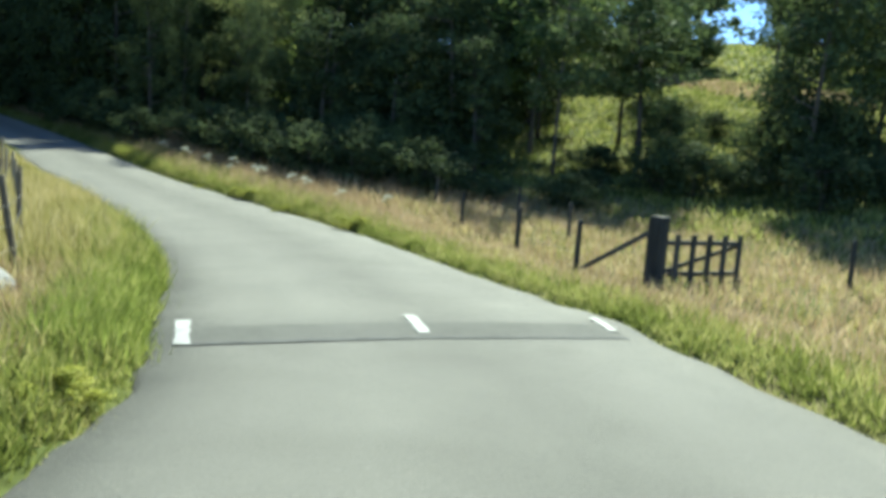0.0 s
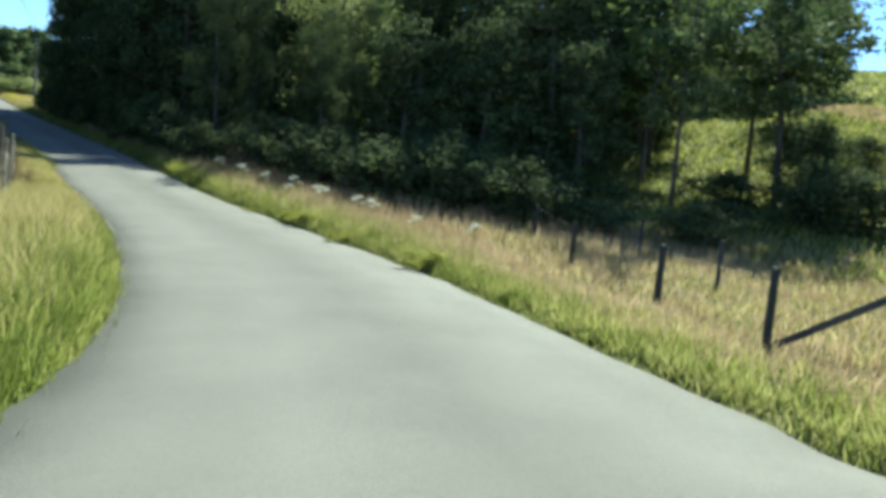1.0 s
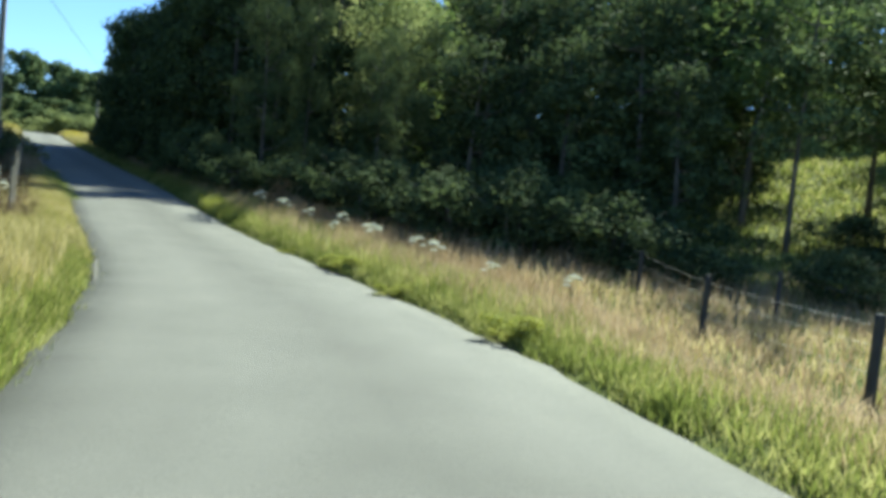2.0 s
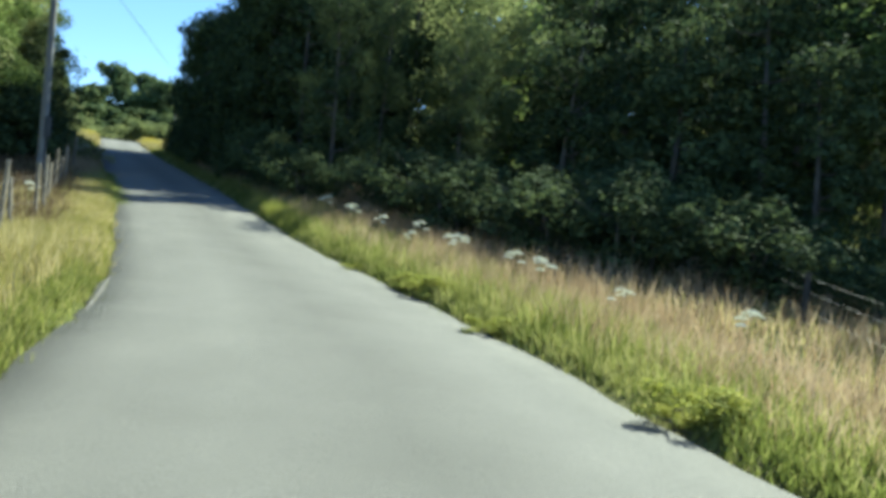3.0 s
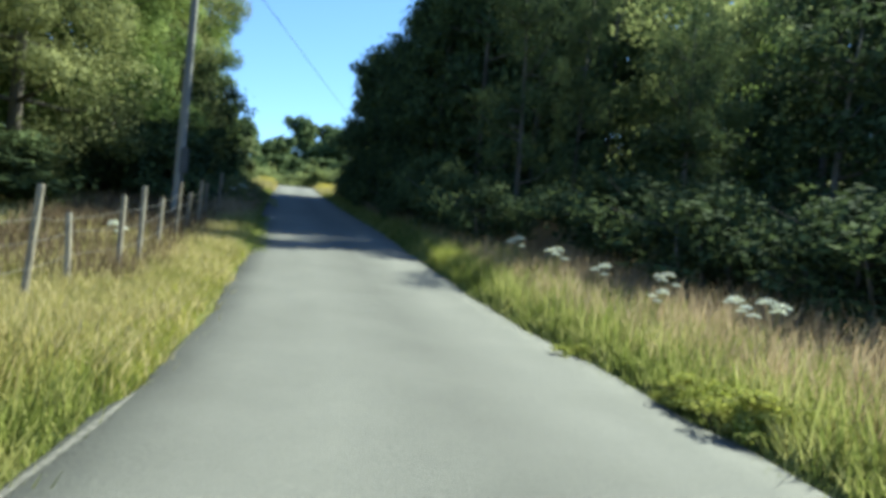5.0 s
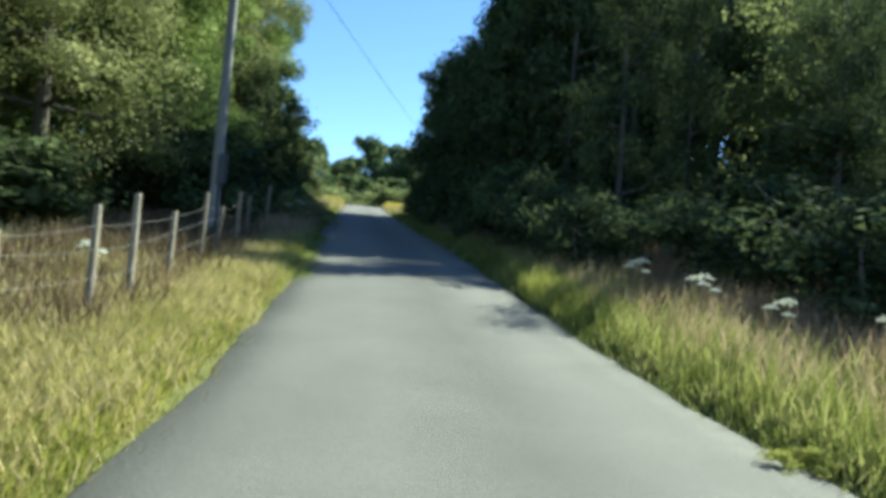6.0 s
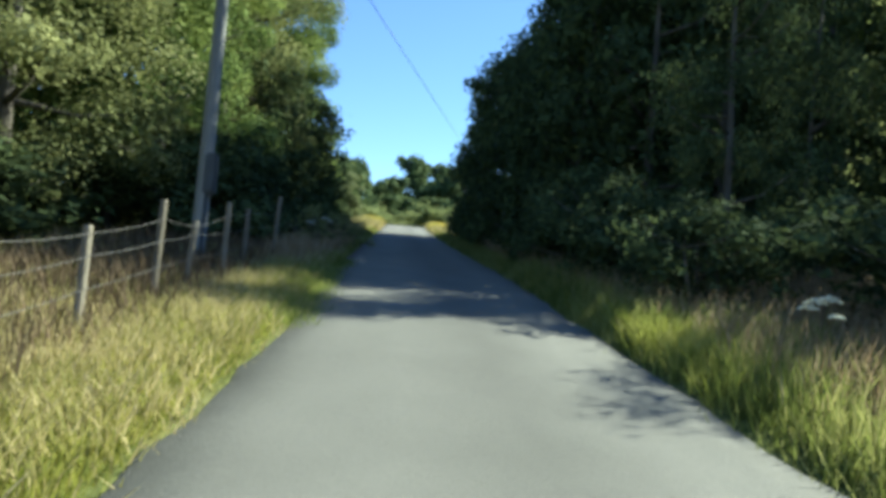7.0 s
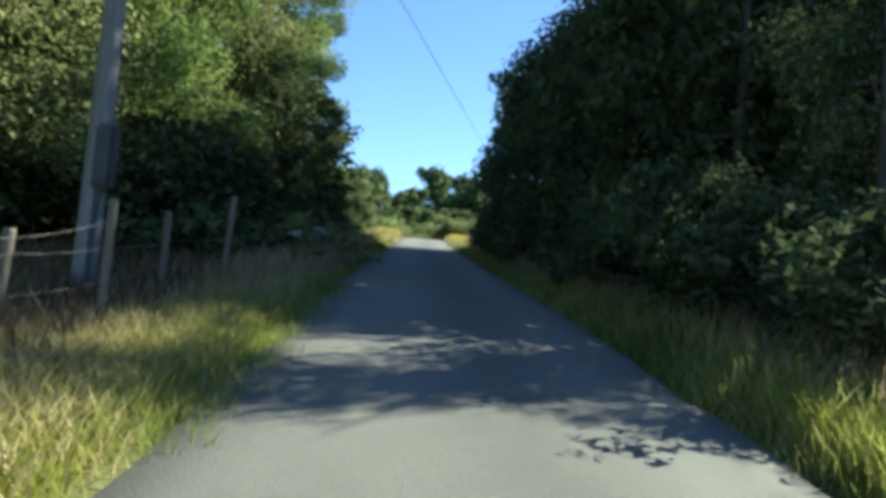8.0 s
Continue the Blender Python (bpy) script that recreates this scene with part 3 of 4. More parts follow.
CREST_SHRUBS = ((-4.5, 61), (-2.4, 66), (0.4, 64), (2.4, 62.5), (5.0, 61), (-7.5, 60), (8.0, 62), (-5.0, 70), (3.0, 71), (-0.6, 74), (6.5, 68), (-9.5, 66))
plant_many(shrub, [(x, y, 1, 1.5 + 0.12 * (i % 5), 1.05 + 0.15 * (i % 4)) for i, (x, y) in enumerate(CREST_SHRUBS)], "shrubs at the crest")
HEDGE = ((-4.2, 11.4), (-4.3, 14.8), (-4.6, 18.9), (-4.9, 23.4), (-5.0, 27.6), (-5.1, 31.6), (-5.2, 35.4))
plant_many(shrub, [(x, y, 2, 1.0 + 0.06 * (i % 4), 0.9 + 0.12 * (i % 3)) for i, (x, y) in enumerate(HEDGE)], "shrubs along the lane")
plant_many(shrub, [(24.1, -6.4, 0, 1.0, 1.3), (24.2, -11.2, 0, 1.3, 1.3), (24.0, -13.0, 0, 1.3, 1.4), (26.5, -12.6, 0, 1.3, 1.3), (21.6, -7.6, 0, 1.0, 0.5), (20.6, -5.0, 0, 1.1, 0.6)], "shrubs of the slope")
put(pale, -4.3, 40.5, 0.3, (0.9, 1.0), True)
far_tree = tree("broadleaf_tree", 61, 10, 4.0, 0.4, 190, 26, 0.36, LEAF_MID, "round-headed green tree beyond the crest", 0.25, 0.9, 1.1, folded=False)
CREST = (
    (-0.8, 134, 1.1, 1.4), (-9.6, 112, 0.7, 1.12), (6, 118, 1.1, 1.1), (-14, 105, 1.2, 1.0), (14, 110, 1.2, 1.0), (-20, 90, 1.2, 1.1), (20, 92, 1.2, 1.1), (-9, 80, 1.0, 0.8),
    (9, 84, 0.9, 0.75), (4.5, 138, 1.2, 1.3), (-4.6, 124, 0.8, 0.96), (3.0, 116, 1.0, 0.9), (-13, 122, 0.8, 1.2), (10, 128, 1.2, 1.2), (-5, 96, 0.9, 0.55), (5, 98, 0.9, 0.55),
    (0.3, 90, 0.9, 0.45), (-1.8, 104, 1.0, 0.6), (3.4, 108, 1.0, 0.6), (-6.2, 118, 0.7, 0.85))
FLANKS = (
    (-27, 70, 1.3, 1.2), (26, 70, 1.3, 1.2), (59, 15, 1.2, 1.0), (64, -2, 1.4, 1.3), (66, -15, 1.5, 1.3), (63, -28, 1.4, 1.3), (70, -40, 1.5, 1.3), (55, 20, 1.4, 1.3),
    (48, 30, 1.4, 1.3), (58, -38, 1.4, 1.2), (50, -46, 1.4, 1.2), (-24, 40, 1.3, 1.2), (-26, 20, 1.3, 1.2), (-28, 0, 1.3, 1.1), (-31, -20, 1.3, 1.1), (27, 30, 1.3, 1.2),
    (32, 45, 1.3, 1.2))
places = [(x, y, 0, sw, sh) for x, y, sw, sh in CREST + FLANKS]
plant_many([far_tree], places, "trees beyond the crest")


# ---------------------------------------------------------------- fences, gate and pole
def post_bm(r, h, lean=(0, 0), sides=9, seed=0, square=False):
    """A round or square post with a weathered, bevelled head, foot sunk in the ground."""
    rng = np.random.default_rng(seed)
    bm = bmesh.new()
    zs = [-0.3, 0.0, h * 0.35, h * 0.7, h - 0.02, h]
    rr = [1.0, 1.0, 0.98, 0.97, 0.95, 0.78]
    rings = []
    for z, q in zip(zs, rr):
        ring = []
        n = 4 if square else sides
        for k in range(n):
            a = 2 * math.pi * (k + 0.5) / n
            w = r * q * (1.35 if square else 1 + rng.uniform(-0.06, 0.06))
            ring.append(bm.verts.new((math.cos(a) * w + lean[0] * z, math.sin(a) * w + lean[1] * z, z)))
        rings.append(ring)
    for a, b in zip(rings, rings[1:]):
        for k in range(len(a)):
            bm.faces.new((a[k], a[(k + 1) % len(a)], b[(k + 1) % len(a)], b[k]))
    bm.faces.new(rings[-1])
    bm.faces.new(list(reversed(rings[0])))
    return bm


def bar_bm(a, b, w, t):
    """A sawn rail from a to b with eased edges; w upright, t across."""
    a, b = Vector(a), Vector(b)
    d = (b - a).normalized()
    side = d.cross(Vector((0, 0, 1)))
    side = side.normalized() if side.length > 1e-3 else Vector((1, 0, 0))
    up = side.cross(d)
    prof = [(-0.5, -0.38), (-0.38, -0.5), (0.38, -0.5), (0.5, -0.38), (0.5, 0.38), (0.38, 0.5), (-0.38, 0.5), (-0.5, 0.38)]
    bm = bmesh.new()
    r = [[bm.verts.new(p + side * t * q[0] + up * w * q[1]) for q in prof] for p in (a, a.lerp(b, 0.5), b)]
    for r0, r1 in zip(r, r[1:]):
        for k in range(8):
            bm.faces.new((r0[k], r0[(k + 1) % 8], r1[(k + 1) % 8], r1[k]))
    bm.faces.new(r[-1])
    bm.faces.new(list(reversed(r[0])))
    return bm


def wire_bm(points, sag, r):
    pts = []
    for a, b in zip(points, points[1:]):
        for k in range(4):
            u = k / 4
            p = Vector(a).lerp(Vector(b), u)
            p.z -= sag * 4 * u * (1 - u)
            pts.append(p)
    pts.append(Vector(points[-1]))
    bm = bmesh.new()
    tube(bm, pts, [r] * len(pts), 5)
    return bm


def wire_fence(name, rows, label, material, levels, r_wire=0.004):
    """rows: x, y, height over ground, radius, lean x, lean y."""
    fence = tagged(new(name), label, "fence")
    for i, (x, y, h, r, lx, ly) in enumerate(rows):
        p = part("post", post_bm(r, h, (lx, ly), seed=i), material, fence)
        p.location = (x, y, height(x, y))
    for k, lv in enumerate(levels):
        pts = []
        for x, y, h, r, lx, ly in rows:
            z = min(lv, h - 0.06 * (len(levels) - k))
            pts.append((x + r + lx * z, y + ly * z, height(x, y) + z))
        part("wire", wire_bm(pts, 0.012 + 0.005 * k, r_wire), STEEL, fence)
    return fence


LEFT_POSTS = [(-9.9, -24.4, 1.15, 0.038, 0.02, 0.0), (-8.4, -22.0, 1.15, 0.038, -0.03, 0.02), (-6.95, -19.4, 1.2, 0.038, -0.08, 0.03), (-5.4, -16.5, 1.2, 0.042, -0.13, 0.0), (-4.9, -14.2, 1.15, 0.038, 0.02, 0.02),
              (-4.4, -11.8, 1.1, 0.038, 0.03, 0.0), (-3.9, -9.3, 1.1, 0.038, -0.02, 0.0), (-3.5, -7.0, 1.1, 0.038, 0.02, 0.0), (-3.2, -4.8, 1.05, 0.038, 0.03, 0.0)]
# posts beside the lane: x, y, height of the head above the datum, lean
for x, y, top, lean in ((-2.97, -3.0, 1.03, 0.06), (-2.95, -1.7, 0.78, -0.05), (-2.68, -0.54, 1.06, 0.0), (-2.62, 0.39, 1.24, 0.0), (-2.65, 1.97, 1.14, 0.01), (-2.64, 3.57, 1.5, 0.02), (-2.6, 4.5, 1.36, 0.05),
                        (-2.53, 5.8, 1.69, 0.0), (-2.58, 7.15, 1.72, 0.0), (-2.49, 8.87, 2.09, 0.04)):
    LEFT_POSTS.append((x, y, top - height(x, y), 0.038, lean, 0.0))
wire_fence("wire_fence", LEFT_POSTS, "weathered wooden posts with sagging wires beside the lane", POSTWOOD, (0.38, 0.64, 0.86), 0.0024)
RIGHT_POSTS = [(10.6, -4.6, 1.0, 0.05, 0.0, 0.0), (8.6, -7.6, 1.0, 0.05, 0.0, 0.0), (6.7, -10.9, 1.05, 0.055, 0.02, 0.0), (5.2, -14.4, 1.05, 0.06, 0.02, 0.0), (4.1, -17.0, 1.05, 0.055, 0.0, 0.0)]
wire_fence("field_fence", RIGHT_POSTS, "dark weathered fence posts with thin wires in tall grass", DARKWOOD, (0.4, 0.7, 0.92), 0.0022)
BACK_POSTS = [(8.8, -13.0, 1.0, 0.05, 0.0, 0.0), (10.6, -9.4, 1.0, 0.05, 0.02, 0.0), (12.2, -6.4, 1.0, 0.05, 0.0, 0.0)]
wire_fence("field_fence", BACK_POSTS, "dark weathered fence posts with thin wires behind the meadow", DARKWOOD, (0.4, 0.7, 0.92), 0.0022)
FAR_POSTS = [(7.9, -20.6, 1.0, 0.05, 0.0, 0.0), (9.6, -21.7, 1.0, 0.05, 0.0, 0.0), (11.4, -22.8, 1.0, 0.05, 0.02, 0.0), (13.2, -24.0, 1.0, 0.05, 0.0, 0.0), (15.0, -25.2, 1.0, 0.05, 0.0, 0.0)]
wire_fence("field_fence", FAR_POSTS, "dark weathered fence posts with thin wires beyond the gate", DARKWOOD, (0.4, 0.7, 0.92), 0.0022)

GP = Vector((4.45, -18.5, height(4.45, -18.5)))
gate_post = tagged(new("gate_post"), "thick dark square gate post with a diagonal timber strut", "gate post")
gate_post.location = GP
part("post", post_bm(0.145, 1.25, square=True), DARKWOOD, gate_post)
part("strut", bar_bm((-0.1, 0.1, 0.98), (-0.5, 1.4, 0.05), 0.09, 0.07), DARKWOOD, gate_post)
part("cap", bar_bm((-0.13, 0, 1.262), (0.13, 0, 1.262), 0.03, 0.27), DARKWOOD, gate_post)
gate = tagged(new("field_gate"), "low dark slatted wooden field gate, closed, in tall grass", "gate")
gd = Vector((1.87, -0.62, 0)).normalized()
g0 = GP + gd * 0.26
gate.location = (g0.x, g0.y, g0.z)
GL = 1.75
for z in (0.22, 0.8):
    part("rail", bar_bm((0, 0, z), tuple(gd * GL + Vector((0, 0, z))), 0.09, 0.07), DARKWOOD, gate)
part("brace", bar_bm((gd.y * -0.06, gd.x * 0.06, 0.26), tuple(gd * GL + Vector((gd.y * -0.06, gd.x * 0.06, 0.76))), 0.08, 0.03), DARKWOOD, gate)
for k in range(5):
    q = gd * (0.16 + k * (GL - 0.26) / 4) + Vector((gd.y * 0.055, -gd.x * 0.055, 0))
    part("slat", bar_bm(tuple(q - gd * 0.06 + Vector((0, 0, 0.51))), tuple(q + gd * 0.06 + Vector((0, 0, 0.51))), 0.9, 0.025), DARKWOOD, gate)

PX, PY = -3.18, 6.85
pz = height(PX, PY)
pole = tagged(new("utility_pole"), "tall grey weathered wooden utility pole with a cable box", "pole")
pole.location = (PX, PY, pz)
bm = bmesh.new()
tube(bm, [(0.0, 0, z) for z in np.linspace(-0.5, 7.1, 9)], [0.115 - 0.045 * k / 8 for k in range(9)], 16)
pm = part("shaft", bm, POLEWOOD, pole)
for p in pm.data.polygons:
    p.use_smooth = len(p.vertices) == 4
bm = bmesh.new()
BZ = 2.14 - pz
bmesh.ops.create_cube(bm, size=1, matrix=Matrix.LocRotScale((0.1, -0.06, BZ), None, (0.17, 0.17, 0.6)))
bmesh.ops.bevel(bm, geom=bm.edges[:], offset=0.03, segments=2, affect="EDGES")
box = part("cable_box", bm, BOXGREY, pole, "grey plastic cable box")
part("box_lid", bar_bm((0.1, -0.15, BZ - 0.24), (0.1, -0.15, BZ + 0.24), 0.02, 0.13), BOXGREY, box)
part("conduit", wire_bm([(0.07, -0.11, -0.2), (0.08, -0.1, BZ - 0.2)], 0, 0.028), BOXGREY, pole)
part("insulator", wire_bm([(0.0, -0.02, 6.65), (0.1, -0.02, 6.66)], 0, 0.03), BOXGREY, pole)
end_pole = tagged(new("utility_pole"), "grey weathered wooden utility pole among the trees", "pole")
end_pole.location = (3.7, 56.5, height(3.7, 56.5))
bm = bmesh.new()
tube(bm, [(0, 0, z) for z in np.linspace(-0.5, 5.9, 9)], [0.13 - 0.035 * k / 8 for k in range(9)], 12)
part("shaft", bm, POLEWOOD, end_pole)
line = tagged(new("overhead_line"), "single dark overhead cable against the sky", "cable")
part("cable", wire_bm([(-3.0, 6.85, pz + 6.66), (2.85, 45, 9.4), (3.7, 56.4, height(3.7, 56.5) + 5.8)], 0.05, 0.011), CABLE, line)
stone = tagged(new("field_stone"), "grey lichen-speckled boulder in the grass by the fence", "stone")
bm = bmesh.new()
bmesh.ops.create_icosphere(bm, subdivisions=3, radius=0.42)
for v in bm.verts:
    v.co *= 1 + 0.35 * noise.noise(v.co * 2.2) + 0.1 * noise.noise(v.co * 7)
    v.co.z *= 0.75
part("rock", bm, STONE, stone)
stone.location = (-6.08, -17.6, height(-6.08, -17.6) + 0.14)


# ---------------------------------------------------------------- grass and flowers
def side_points(rng, n, y0, y1, d0, d1, right, power=1.0):
    """Random places beside the road between distances d0 and d1 from its edge."""
    lo = int(np.searchsorted(ROAD[:, 1], y0))
    hi = min(len(ROAD) - 2, int(np.searchsorted(ROAD[:, 1], y1)))
    i = rng.integers(lo, hi, n)
    u = rng.uniform(0, 1, n)
    c = ROAD[i] * (1 - u[:, None]) + ROAD[i + 1] * u[:, None]
    t = TAN[i]
    d = d0 + (d1 - d0) * rng.uniform(0, 1, n) ** power
    o = (c[:, 3] + d) * (1 if right else -1)
    return c[:, 0] + t[:, 1] * o, c[:, 1] - t[:, 0] * o, d


def blades(name, rng, x, y, hgt, width, lean, material, label, tufts=6, radius=0.08, bent=True):
    """Tufts of tapering blades, bent or straight, one mesh."""
    n = len(x) * tufts
    x = np.repeat(x, tufts) + rng.normal(scale=radius, size=n)
    y = np.repeat(y, tufts) + rng.normal(scale=radius, size=n)
    hgt = np.repeat(hgt, tufts) * rng.uniform(0.55, 1.15, n)
    z = land(x, y) - 0.03
    az = rng.uniform(0, 2 * math.pi, n)
    ln = lean * rng.uniform(0.2, 1.0, n) * hgt
    dx, dy = np.cos(az) * ln, np.sin(az) * ln
    wz = rng.uniform(0, 2 * math.pi, n)
    w = width * rng.uniform(0.6, 1.4, n)
    wx, wy = np.cos(wz) * w, np.sin(wz) * w
    b = np.stack([x, y, z], 1)
    m = b + np.stack([dx * 0.35, dy * 0.35, hgt * 0.6], 1)
    e = b + np.stack([dx, dy, hgt * 0.97], 1)
    s = np.stack([wx, wy, np.zeros(n)], 1)
    if bent:
        v = np.stack([b - s, b + s, m + s * 0.8, m - s * 0.8, e], 1).reshape(-1, 3)
        i = np.arange(n) * 5
        f = np.concatenate([np.stack([i, i + 1, i + 2], 1), np.stack([i, i + 2, i + 3], 1), np.stack([i + 3, i + 2, i + 4], 1)])
    else:
        v = np.stack([b - s * 1.2, b + s * 1.2, e], 1).reshape(-1, 3)
        f = np.arange(n * 3).reshape(-1, 3)
    return tagged(new(name, mesh_from(name, v, f, material)), label, "grass", kind="stuff")


def low(y, right):
    """The left verge is shorter before the bend and where the lane straightens, the other one by the gate."""
    return 1 - 0.55 * (1 - ease(y, -13.5, -8)) if right else (1 - 0.66 * ease(y, -7, -2.5)) * (1 - 0.45 * (1 - ease(y, -19, -14.5)))


rg = np.random.default_rng(9)
for right in (False, True):
    # short green strip at the asphalt, golden and seeding grass behind it
    x, y, d = side_points(rg, 4200, -33, 46, 0.0, 0.9, right, 0.9)
    blades("verge_grass", rg, x, y, (0.2 + 0.22 * d) * (0.4 + 0.6 * low(y, right)), 0.009, 0.7, GRASS_GREEN, "fresh green grass along the asphalt edge", bent=False)
    x, y, d = side_points(rg, 5200, -31, 30, -0.06, 0.45, right, 0.8)
    blades("verge_grass", rg, x, y, (0.14 + 0.3 * d) * (0.4 + 0.6 * low(y, right)), 0.009, 0.9, GRASS_GREEN, "short green grass hanging over the asphalt edge", 7, 0.06, False)
    x, y, d = side_points(rg, 5200 if right else 2000, -33, 12 if right else -12, 0.35, 2.2 if right else 1.1, right)
    blades("verge_grass", rg, x, y, np.full(len(x), 0.5 if right else 0.55) * low(y, right), 0.006, 0.5, GRASS_GREEN, "tall mixed grass on the verge")
    x, y, d = side_points(rg, 5200, -33, 24, 0.7, 3.4, right)
    blades("verge_grass", rg, x, y, np.full(len(x), 0.62 if right else 0.68) * low(y, right), 0.0055, 0.45, GRASS_PINK if right else GRASS_GOLD, "tall dry seeding grass on the verge")
    x, y, d = side_points(rg, 4200, -33, 30, 2.2, 12, right)
    blades("meadow_grass", rg, x, y, np.full(len(x), 0.6) * low(y, right), 0.012, 0.5, GRASS_GOLD if not right else GRASS_PINK, "dry meadow grass", 7, 0.2, not right)
    x, y, d = side_points(rg, 2600, -33, 50, 1.2, 12, right)
    blades("meadow_grass", rg, x, y, np.full(len(x), 0.42) * low(y, right), 0.012, 0.6, GRASS_GOLD if right else GRASS_GREEN, "mixed meadow grass", 7, 0.2)
    x, y, d = side_points(rg, 900 if right else 2400, -30, 10, 0.5, 1.6, right)
    blades("verge_grass", rg, x, y, np.full(len(x), 0.45) * low(y, right), 0.006, 0.55, GRASS_GOLD, "yellowing grass on the verge")
    x, y, d = side_points(rg, 900, 40, 54, 0.0, 2.2, right)
    blades("verge_grass", rg, x, y, np.full(len(x), 0.5), 0.02, 0.5, GRASS_GOLD, "golden dry grass at the crest of the lane")
    x, y, d = side_points(rg, 260, 44, 53, 0.1, 1.4, right)
    blades("yellow_flowers", rg, x, y, np.full(len(x), 0.55), 0.02, 0.4, PETAL_YELLOW, "yellow flowering weeds at the crest of the lane", 5, 0.12)
x, y, d = side_points(rg, 3000, -6, 12, -0.06, 0.7, False, 0.9)
blades("verge_grass", rg, x, y, 0.12 + 0.14 * d, 0.008, 0.9, LEAF_BRIGHT, "short matted yellow-green grass along the asphalt edge", 7, 0.07, False)
x, y, d = side_points(rg, 3800, -6, 12, 0.1, 1.1, False, 0.8)
blades("verge_grass", rg, x, y, np.full(len(x), 0.24), 0.007, 0.8, GRASS_GOLD, "short yellowing grass along the asphalt edge", 6, 0.1)
x, y, d = side_points(rg, 2200, -6, 3, 0.6, 2.6, False)
blades("verge_grass", rg, x, y, np.full(len(x), 0.26), 0.005, 0.6, GRASS_GOLD, "dry straw-coloured grass round the fence posts", 6, 0.1)
x, y, d = side_points(rg, 2000, -2, 12, 0.95, 4.0, False)
blades("verge_grass", rg, x, y, np.full(len(x), 0.42), 0.007, 0.55, BROWN_STALK, "brown withered stalks round the fence posts", 4, 0.12)
x, y, d = side_points(rg, 3200, -4, 6, -0.04, 0.4, False)
blades("verge_grass", rg, x, y, 0.08 + 0.12 * d, 0.007, 1.0, LEAF_BRIGHT, "cropped yellow-green grass at the very edge of the asphalt", 6, 0.05, False)
x, y, d = side_points(rg, 3200, -33, -5, 1.3, 15, True)
blades("meadow_grass", rg, x, y, np.full(len(x), 0.34), 0.011, 0.6, GRASS_PINK, "low dry pinkish meadow grass round the gate", 7, 0.2)
x, y, d = side_points(rg, 3800, -33, -5, 1.0, 15, True)
blades("meadow_grass", rg, x, y, np.full(len(x), 0.3), 0.011, 0.6, GRASS_GOLD, "low straw-coloured meadow grass round the gate", 7, 0.2)
x, y, d = side_points(rg, 2600, -14, 12, 0.45, 2.2, False)
blades("verge_grass", rg, x, y, np.full(len(x), 0.55) * low(y, False), 0.006, 0.5, GRASS_GOLD, "tall golden grass on the verge")
x, y = rg.normal(2.7, 0.2, 420), rg.normal(3.9, 0.75, 420)
x = np.maximum(x, 2.4)
blades("verge_grass", rg, x, y, np.full(len(x), 0.36), 0.006, 0.7, LEAF_BRIGHT, "bright yellow-green weeds beside the asphalt edge", 10, 0.08)
# pale blades below the hedge take the place of patches of sunlight
x, y, d = side_points(rg, 800, 18, 46, 0.7, 2.2, False)
blades("verge_grass", rg, x, y, np.full(len(x), 0.7), 0.012, 0.5, GRASS_GOLD, "pale grass standing in for sun patches below the hedge", 6, 0.14)
# lit grass on the slope
x, y = rg.uniform(14, 50, 9000), rg.uniform(-26, 14, 9000)
blades("meadow_grass", rg, x, y, np.full(len(x), 0.35), 0.042, 0.7, GRASS_GREEN, "bright green grass on the slope", 5, 0.3, False)
x, y = rg.uniform(46, 110, 7000), rg.uniform(-40, 45, 7000)
blades("meadow_grass", rg, x, y, np.full(len(x), 0.5), 0.12, 0.7, GRASS_GREEN, "bright green grass on the far slope", 4, 0.6, False)
x, y = rg.uniform(42, 48, 1500), rg.uniform(-8, 14, 1500)
blades("meadow_grass", rg, x + 0.25 * y, y, np.full(len(x), 0.4), 0.06, 0.6, GRASS_PINK, "dry pinkish grass along a path on the slope", 4, 0.4, False)
# fresh grass: a broad patch inside the bend, a ragged fringe beyond the fence's end
x, y, d = side_points(rg, 1700, -22, -13, 0.12, 0.85, False, 0.9)
blades("verge_grass", rg, x, y, 0.22 + 0.2 * d, 0.010, 0.7, GRASS_FRESH, "thick fresh green grass inside the bend", 7, 0.09, False)
x, y, d = side_points(rg, 1100, 3.5, 12, -0.16, 0.35, False)
blades("verge_grass", rg, x, y, np.full(len(x), 0.24), 0.008, 0.8, GRASS_FRESH, "ragged green grass hanging over the asphalt edge", 7, 0.08, False)
x, y, d = side_points(rg, 1500, -27, -17.5, 0.85, 4.0, False)
blades("verge_grass", rg, x, y, np.full(len(x), 0.34), 0.008, 0.6, GRASS_PINK, "tan dry grass before the bend", 6, 0.14)
# pale stalks leaning out from under the hedge
x, y, d = side_points(rg, 420, 8, 19, 0.4, 1.2, False)
blades("verge_grass", rg, x, y, np.full(len(x), 0.5), 0.009, 0.6, GRASS_PINK, "pale dry stalks leaning out below the hedge", 5, 0.12)


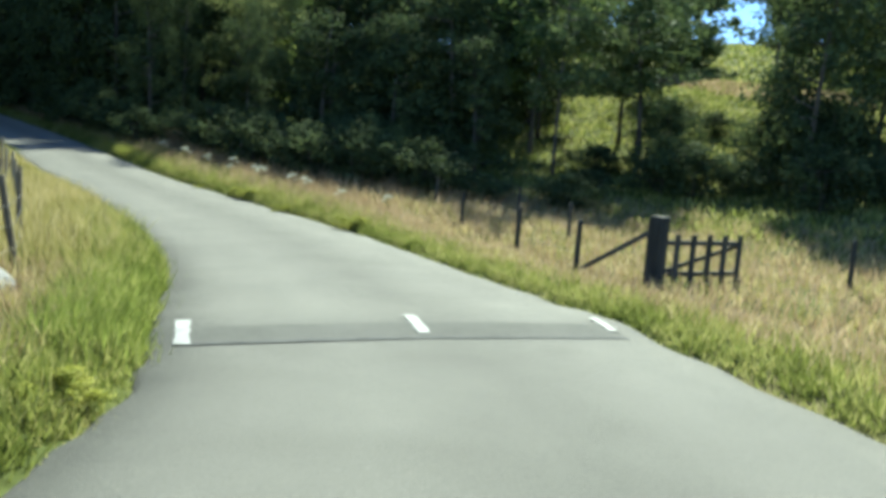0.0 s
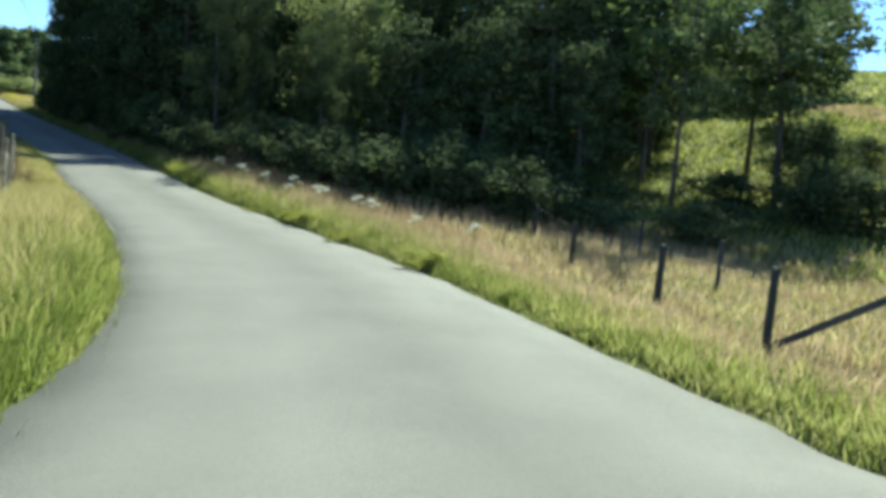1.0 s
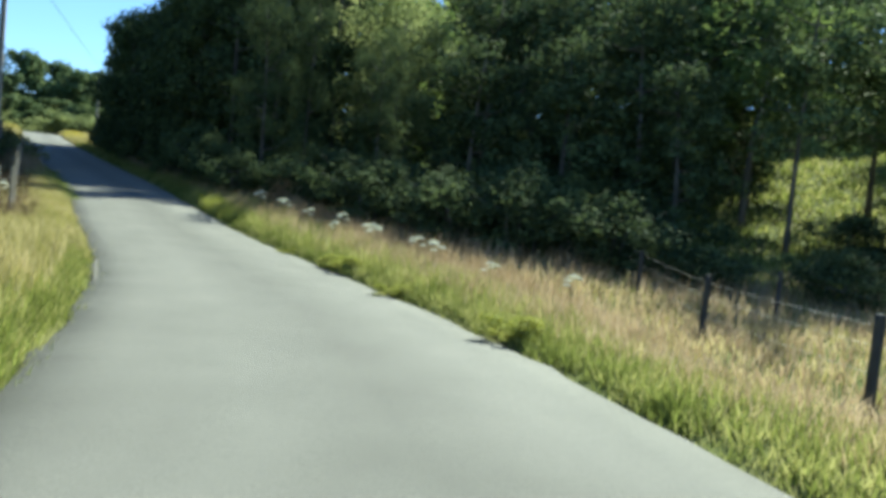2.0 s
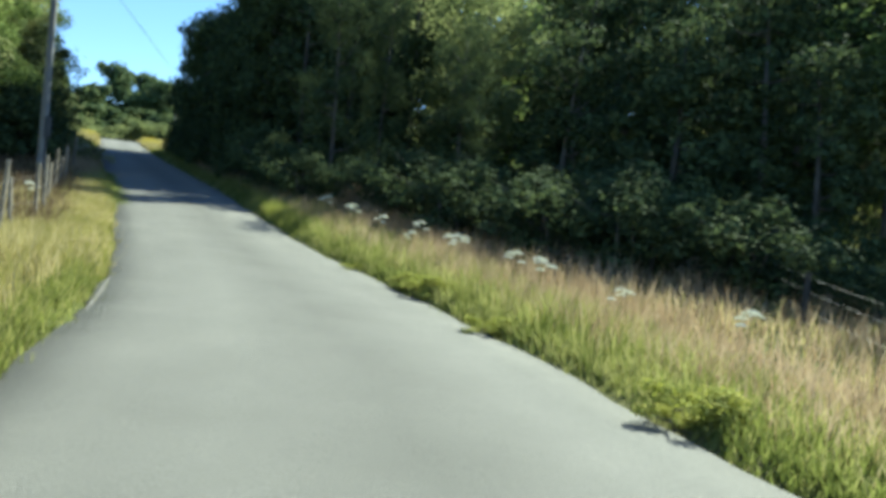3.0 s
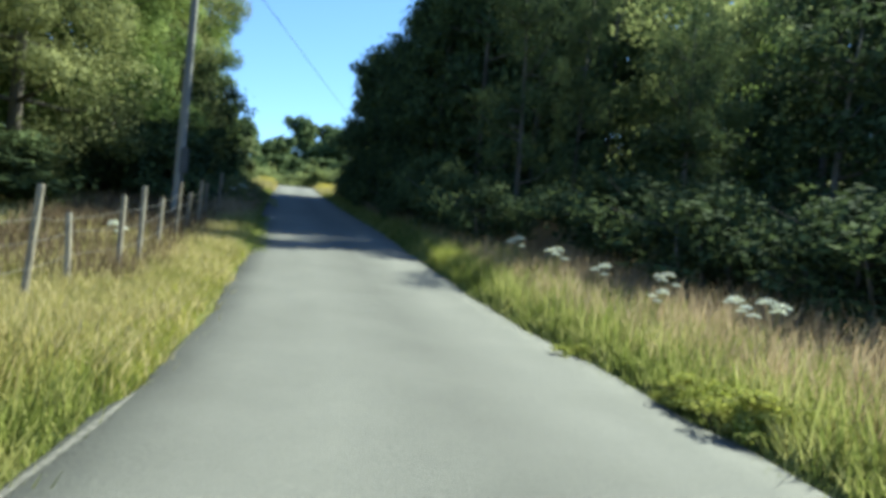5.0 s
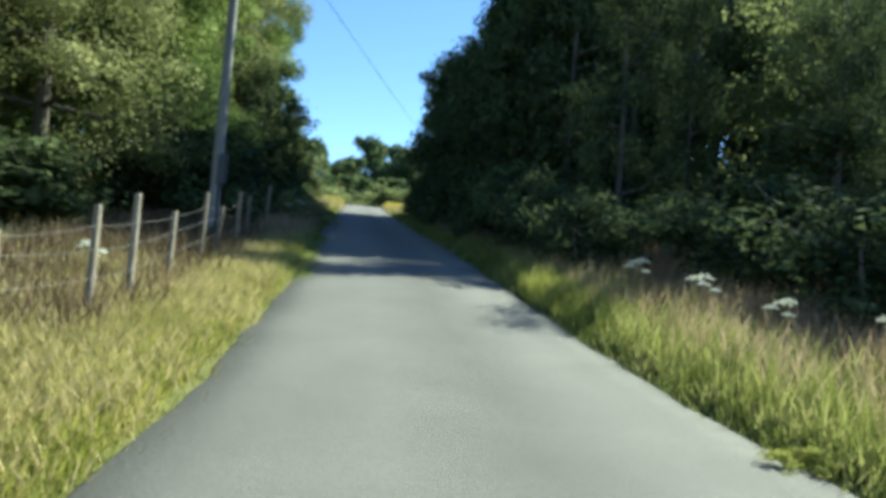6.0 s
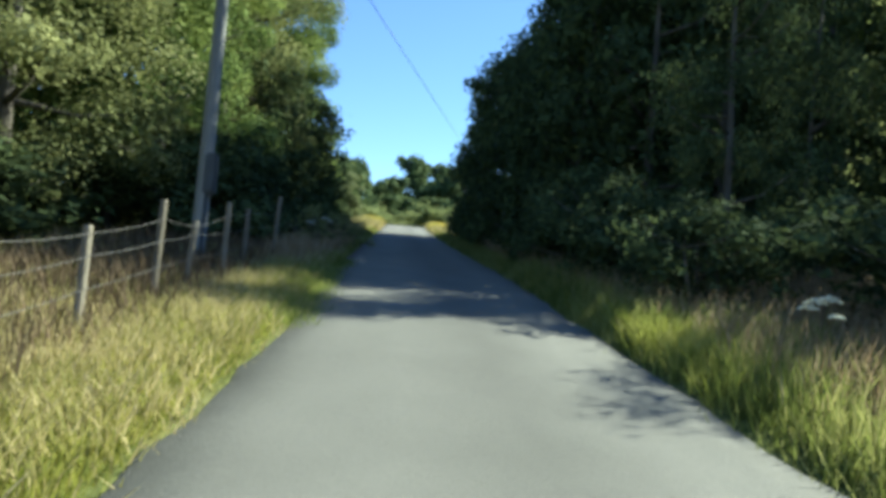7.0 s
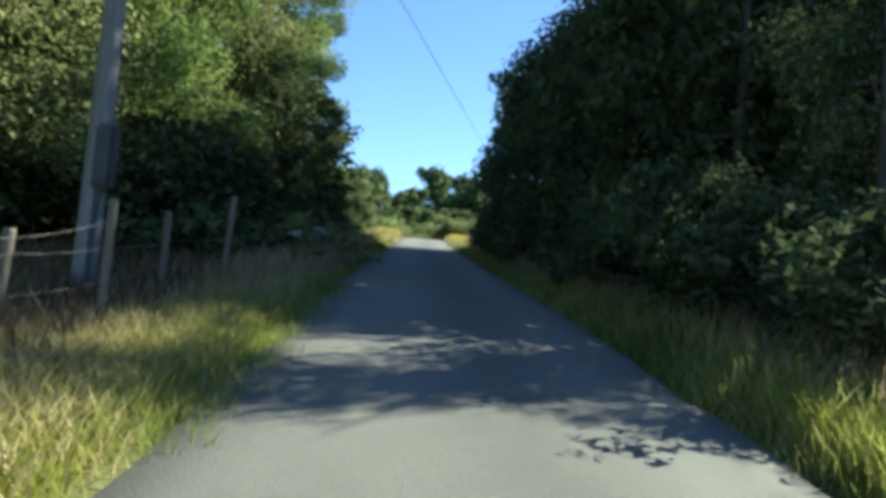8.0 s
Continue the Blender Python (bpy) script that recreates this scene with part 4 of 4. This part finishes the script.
def umbel_plant(name, seed, petal, label):
    """A stalk with forked stems, each with a flat head of small flowers."""
    rng = np.random.default_rng(seed)
    root = tagged(new(name), label, "flower")
    bm = bmesh.new()
    tube(bm, [(0, 0, -0.05), (0.02, 0.01, 0.4), (0.03, 0.0, 0.72)], [0.008, 0.007, 0.004], 5)
    heads = []
    for k in range(4):
        a = k * 1.6 + rng.uniform(0, 0.5)
        reach = (0.02, 0.13, 0.17, 0.15)[k]
        e = (0.03 + reach * math.cos(a), reach * math.sin(a), 0.92 - 0.06 * k + rng.uniform(-0.03, 0.03))
        tube(bm, [(0.022, 0.008, 0.45 + 0.05 * k), (e[0] * 0.6, e[1] * 0.6, 0.68), e], [0.005, 0.004, 0.003], 4)
        heads.append(e)
    part("stem", bm, LEAF_OLIVE, root)
    for k, e in enumerate(heads):
        # a shallow dome of small flowers
        a, r = rng.uniform(0, 2 * math.pi, 60), (0.12 - 0.015 * k) * np.sqrt(rng.uniform(0, 1, 60))
        c = np.array(e) + np.stack([r * np.cos(a), r * np.sin(a), 0.05 - 4.5 * r * r], 1)
        v, f = leaves(rng, c, np.full(60, 0.014), 3, 0.015)
        tagged(child(new("flower_head", mesh_from("flower_head", v, f, petal)), root), kind="stuff")
    return root


cow = umbel_plant("umbel_flower", 3, PETAL, "white umbel flowers on thin stalks in the verge")
spots = [(4.35, -5.7), (4.3, -3.4), (4.0, -4.4), (3.9, -2.4), (4.5, -1.4), (3.8, -7.4), (4.2, -8.6), (4.0, -0.4), (3.7, 0.8), (-2.8, -0.25), (4.6, -10.2), (3.5, 2.4), (-2.5, 13.4), (-2.4, 15.2)]
for k, (x, y) in enumerate(spots):
    m = Matrix.LocRotScale((x, y, height(x, y)), Euler((0, 0, k * 1.7)), (0.85 + 0.1 * (k % 3),) * 3)
    if k == 0:
        cow.matrix_basis = m
        tagged(cow, group="white flowers of the verge")
    else:
        copy_thing(cow, m)


# pale gravel washed along the asphalt edge
gv = []
st = [i for i in range(len(ROAD)) if -8.0 < ROAD[i, 1] < -5.6]
for k, i in enumerate(st):
    n_ = np.array([TAN[i, 1], -TAN[i, 0]])
    w = 0.02 * math.sin(math.pi * k / (len(st) - 1)) * (0.8 + 0.3 * math.sin(k * 1.9)) + 0.01
    for o in (-ROAD[i, 3] + 0.04 - w, -ROAD[i, 3] + 0.04, -ROAD[i, 3] + 0.04 + w):
        p = ROAD[i, :2] + n_ * o
        gv.append((p[0], p[1], ROAD[i, 2] - 0.02 + (-0.004 if o > -ROAD[i, 3] + 0.05 else -0.005)))
gravel = new("gravel_margin", mesh_from("gravel_margin", gv, grid_faces(3, len(st)), GRAVEL, True))
tagged(gravel, "pale washed gravel along the asphalt edge", "gravel", kind="structure")
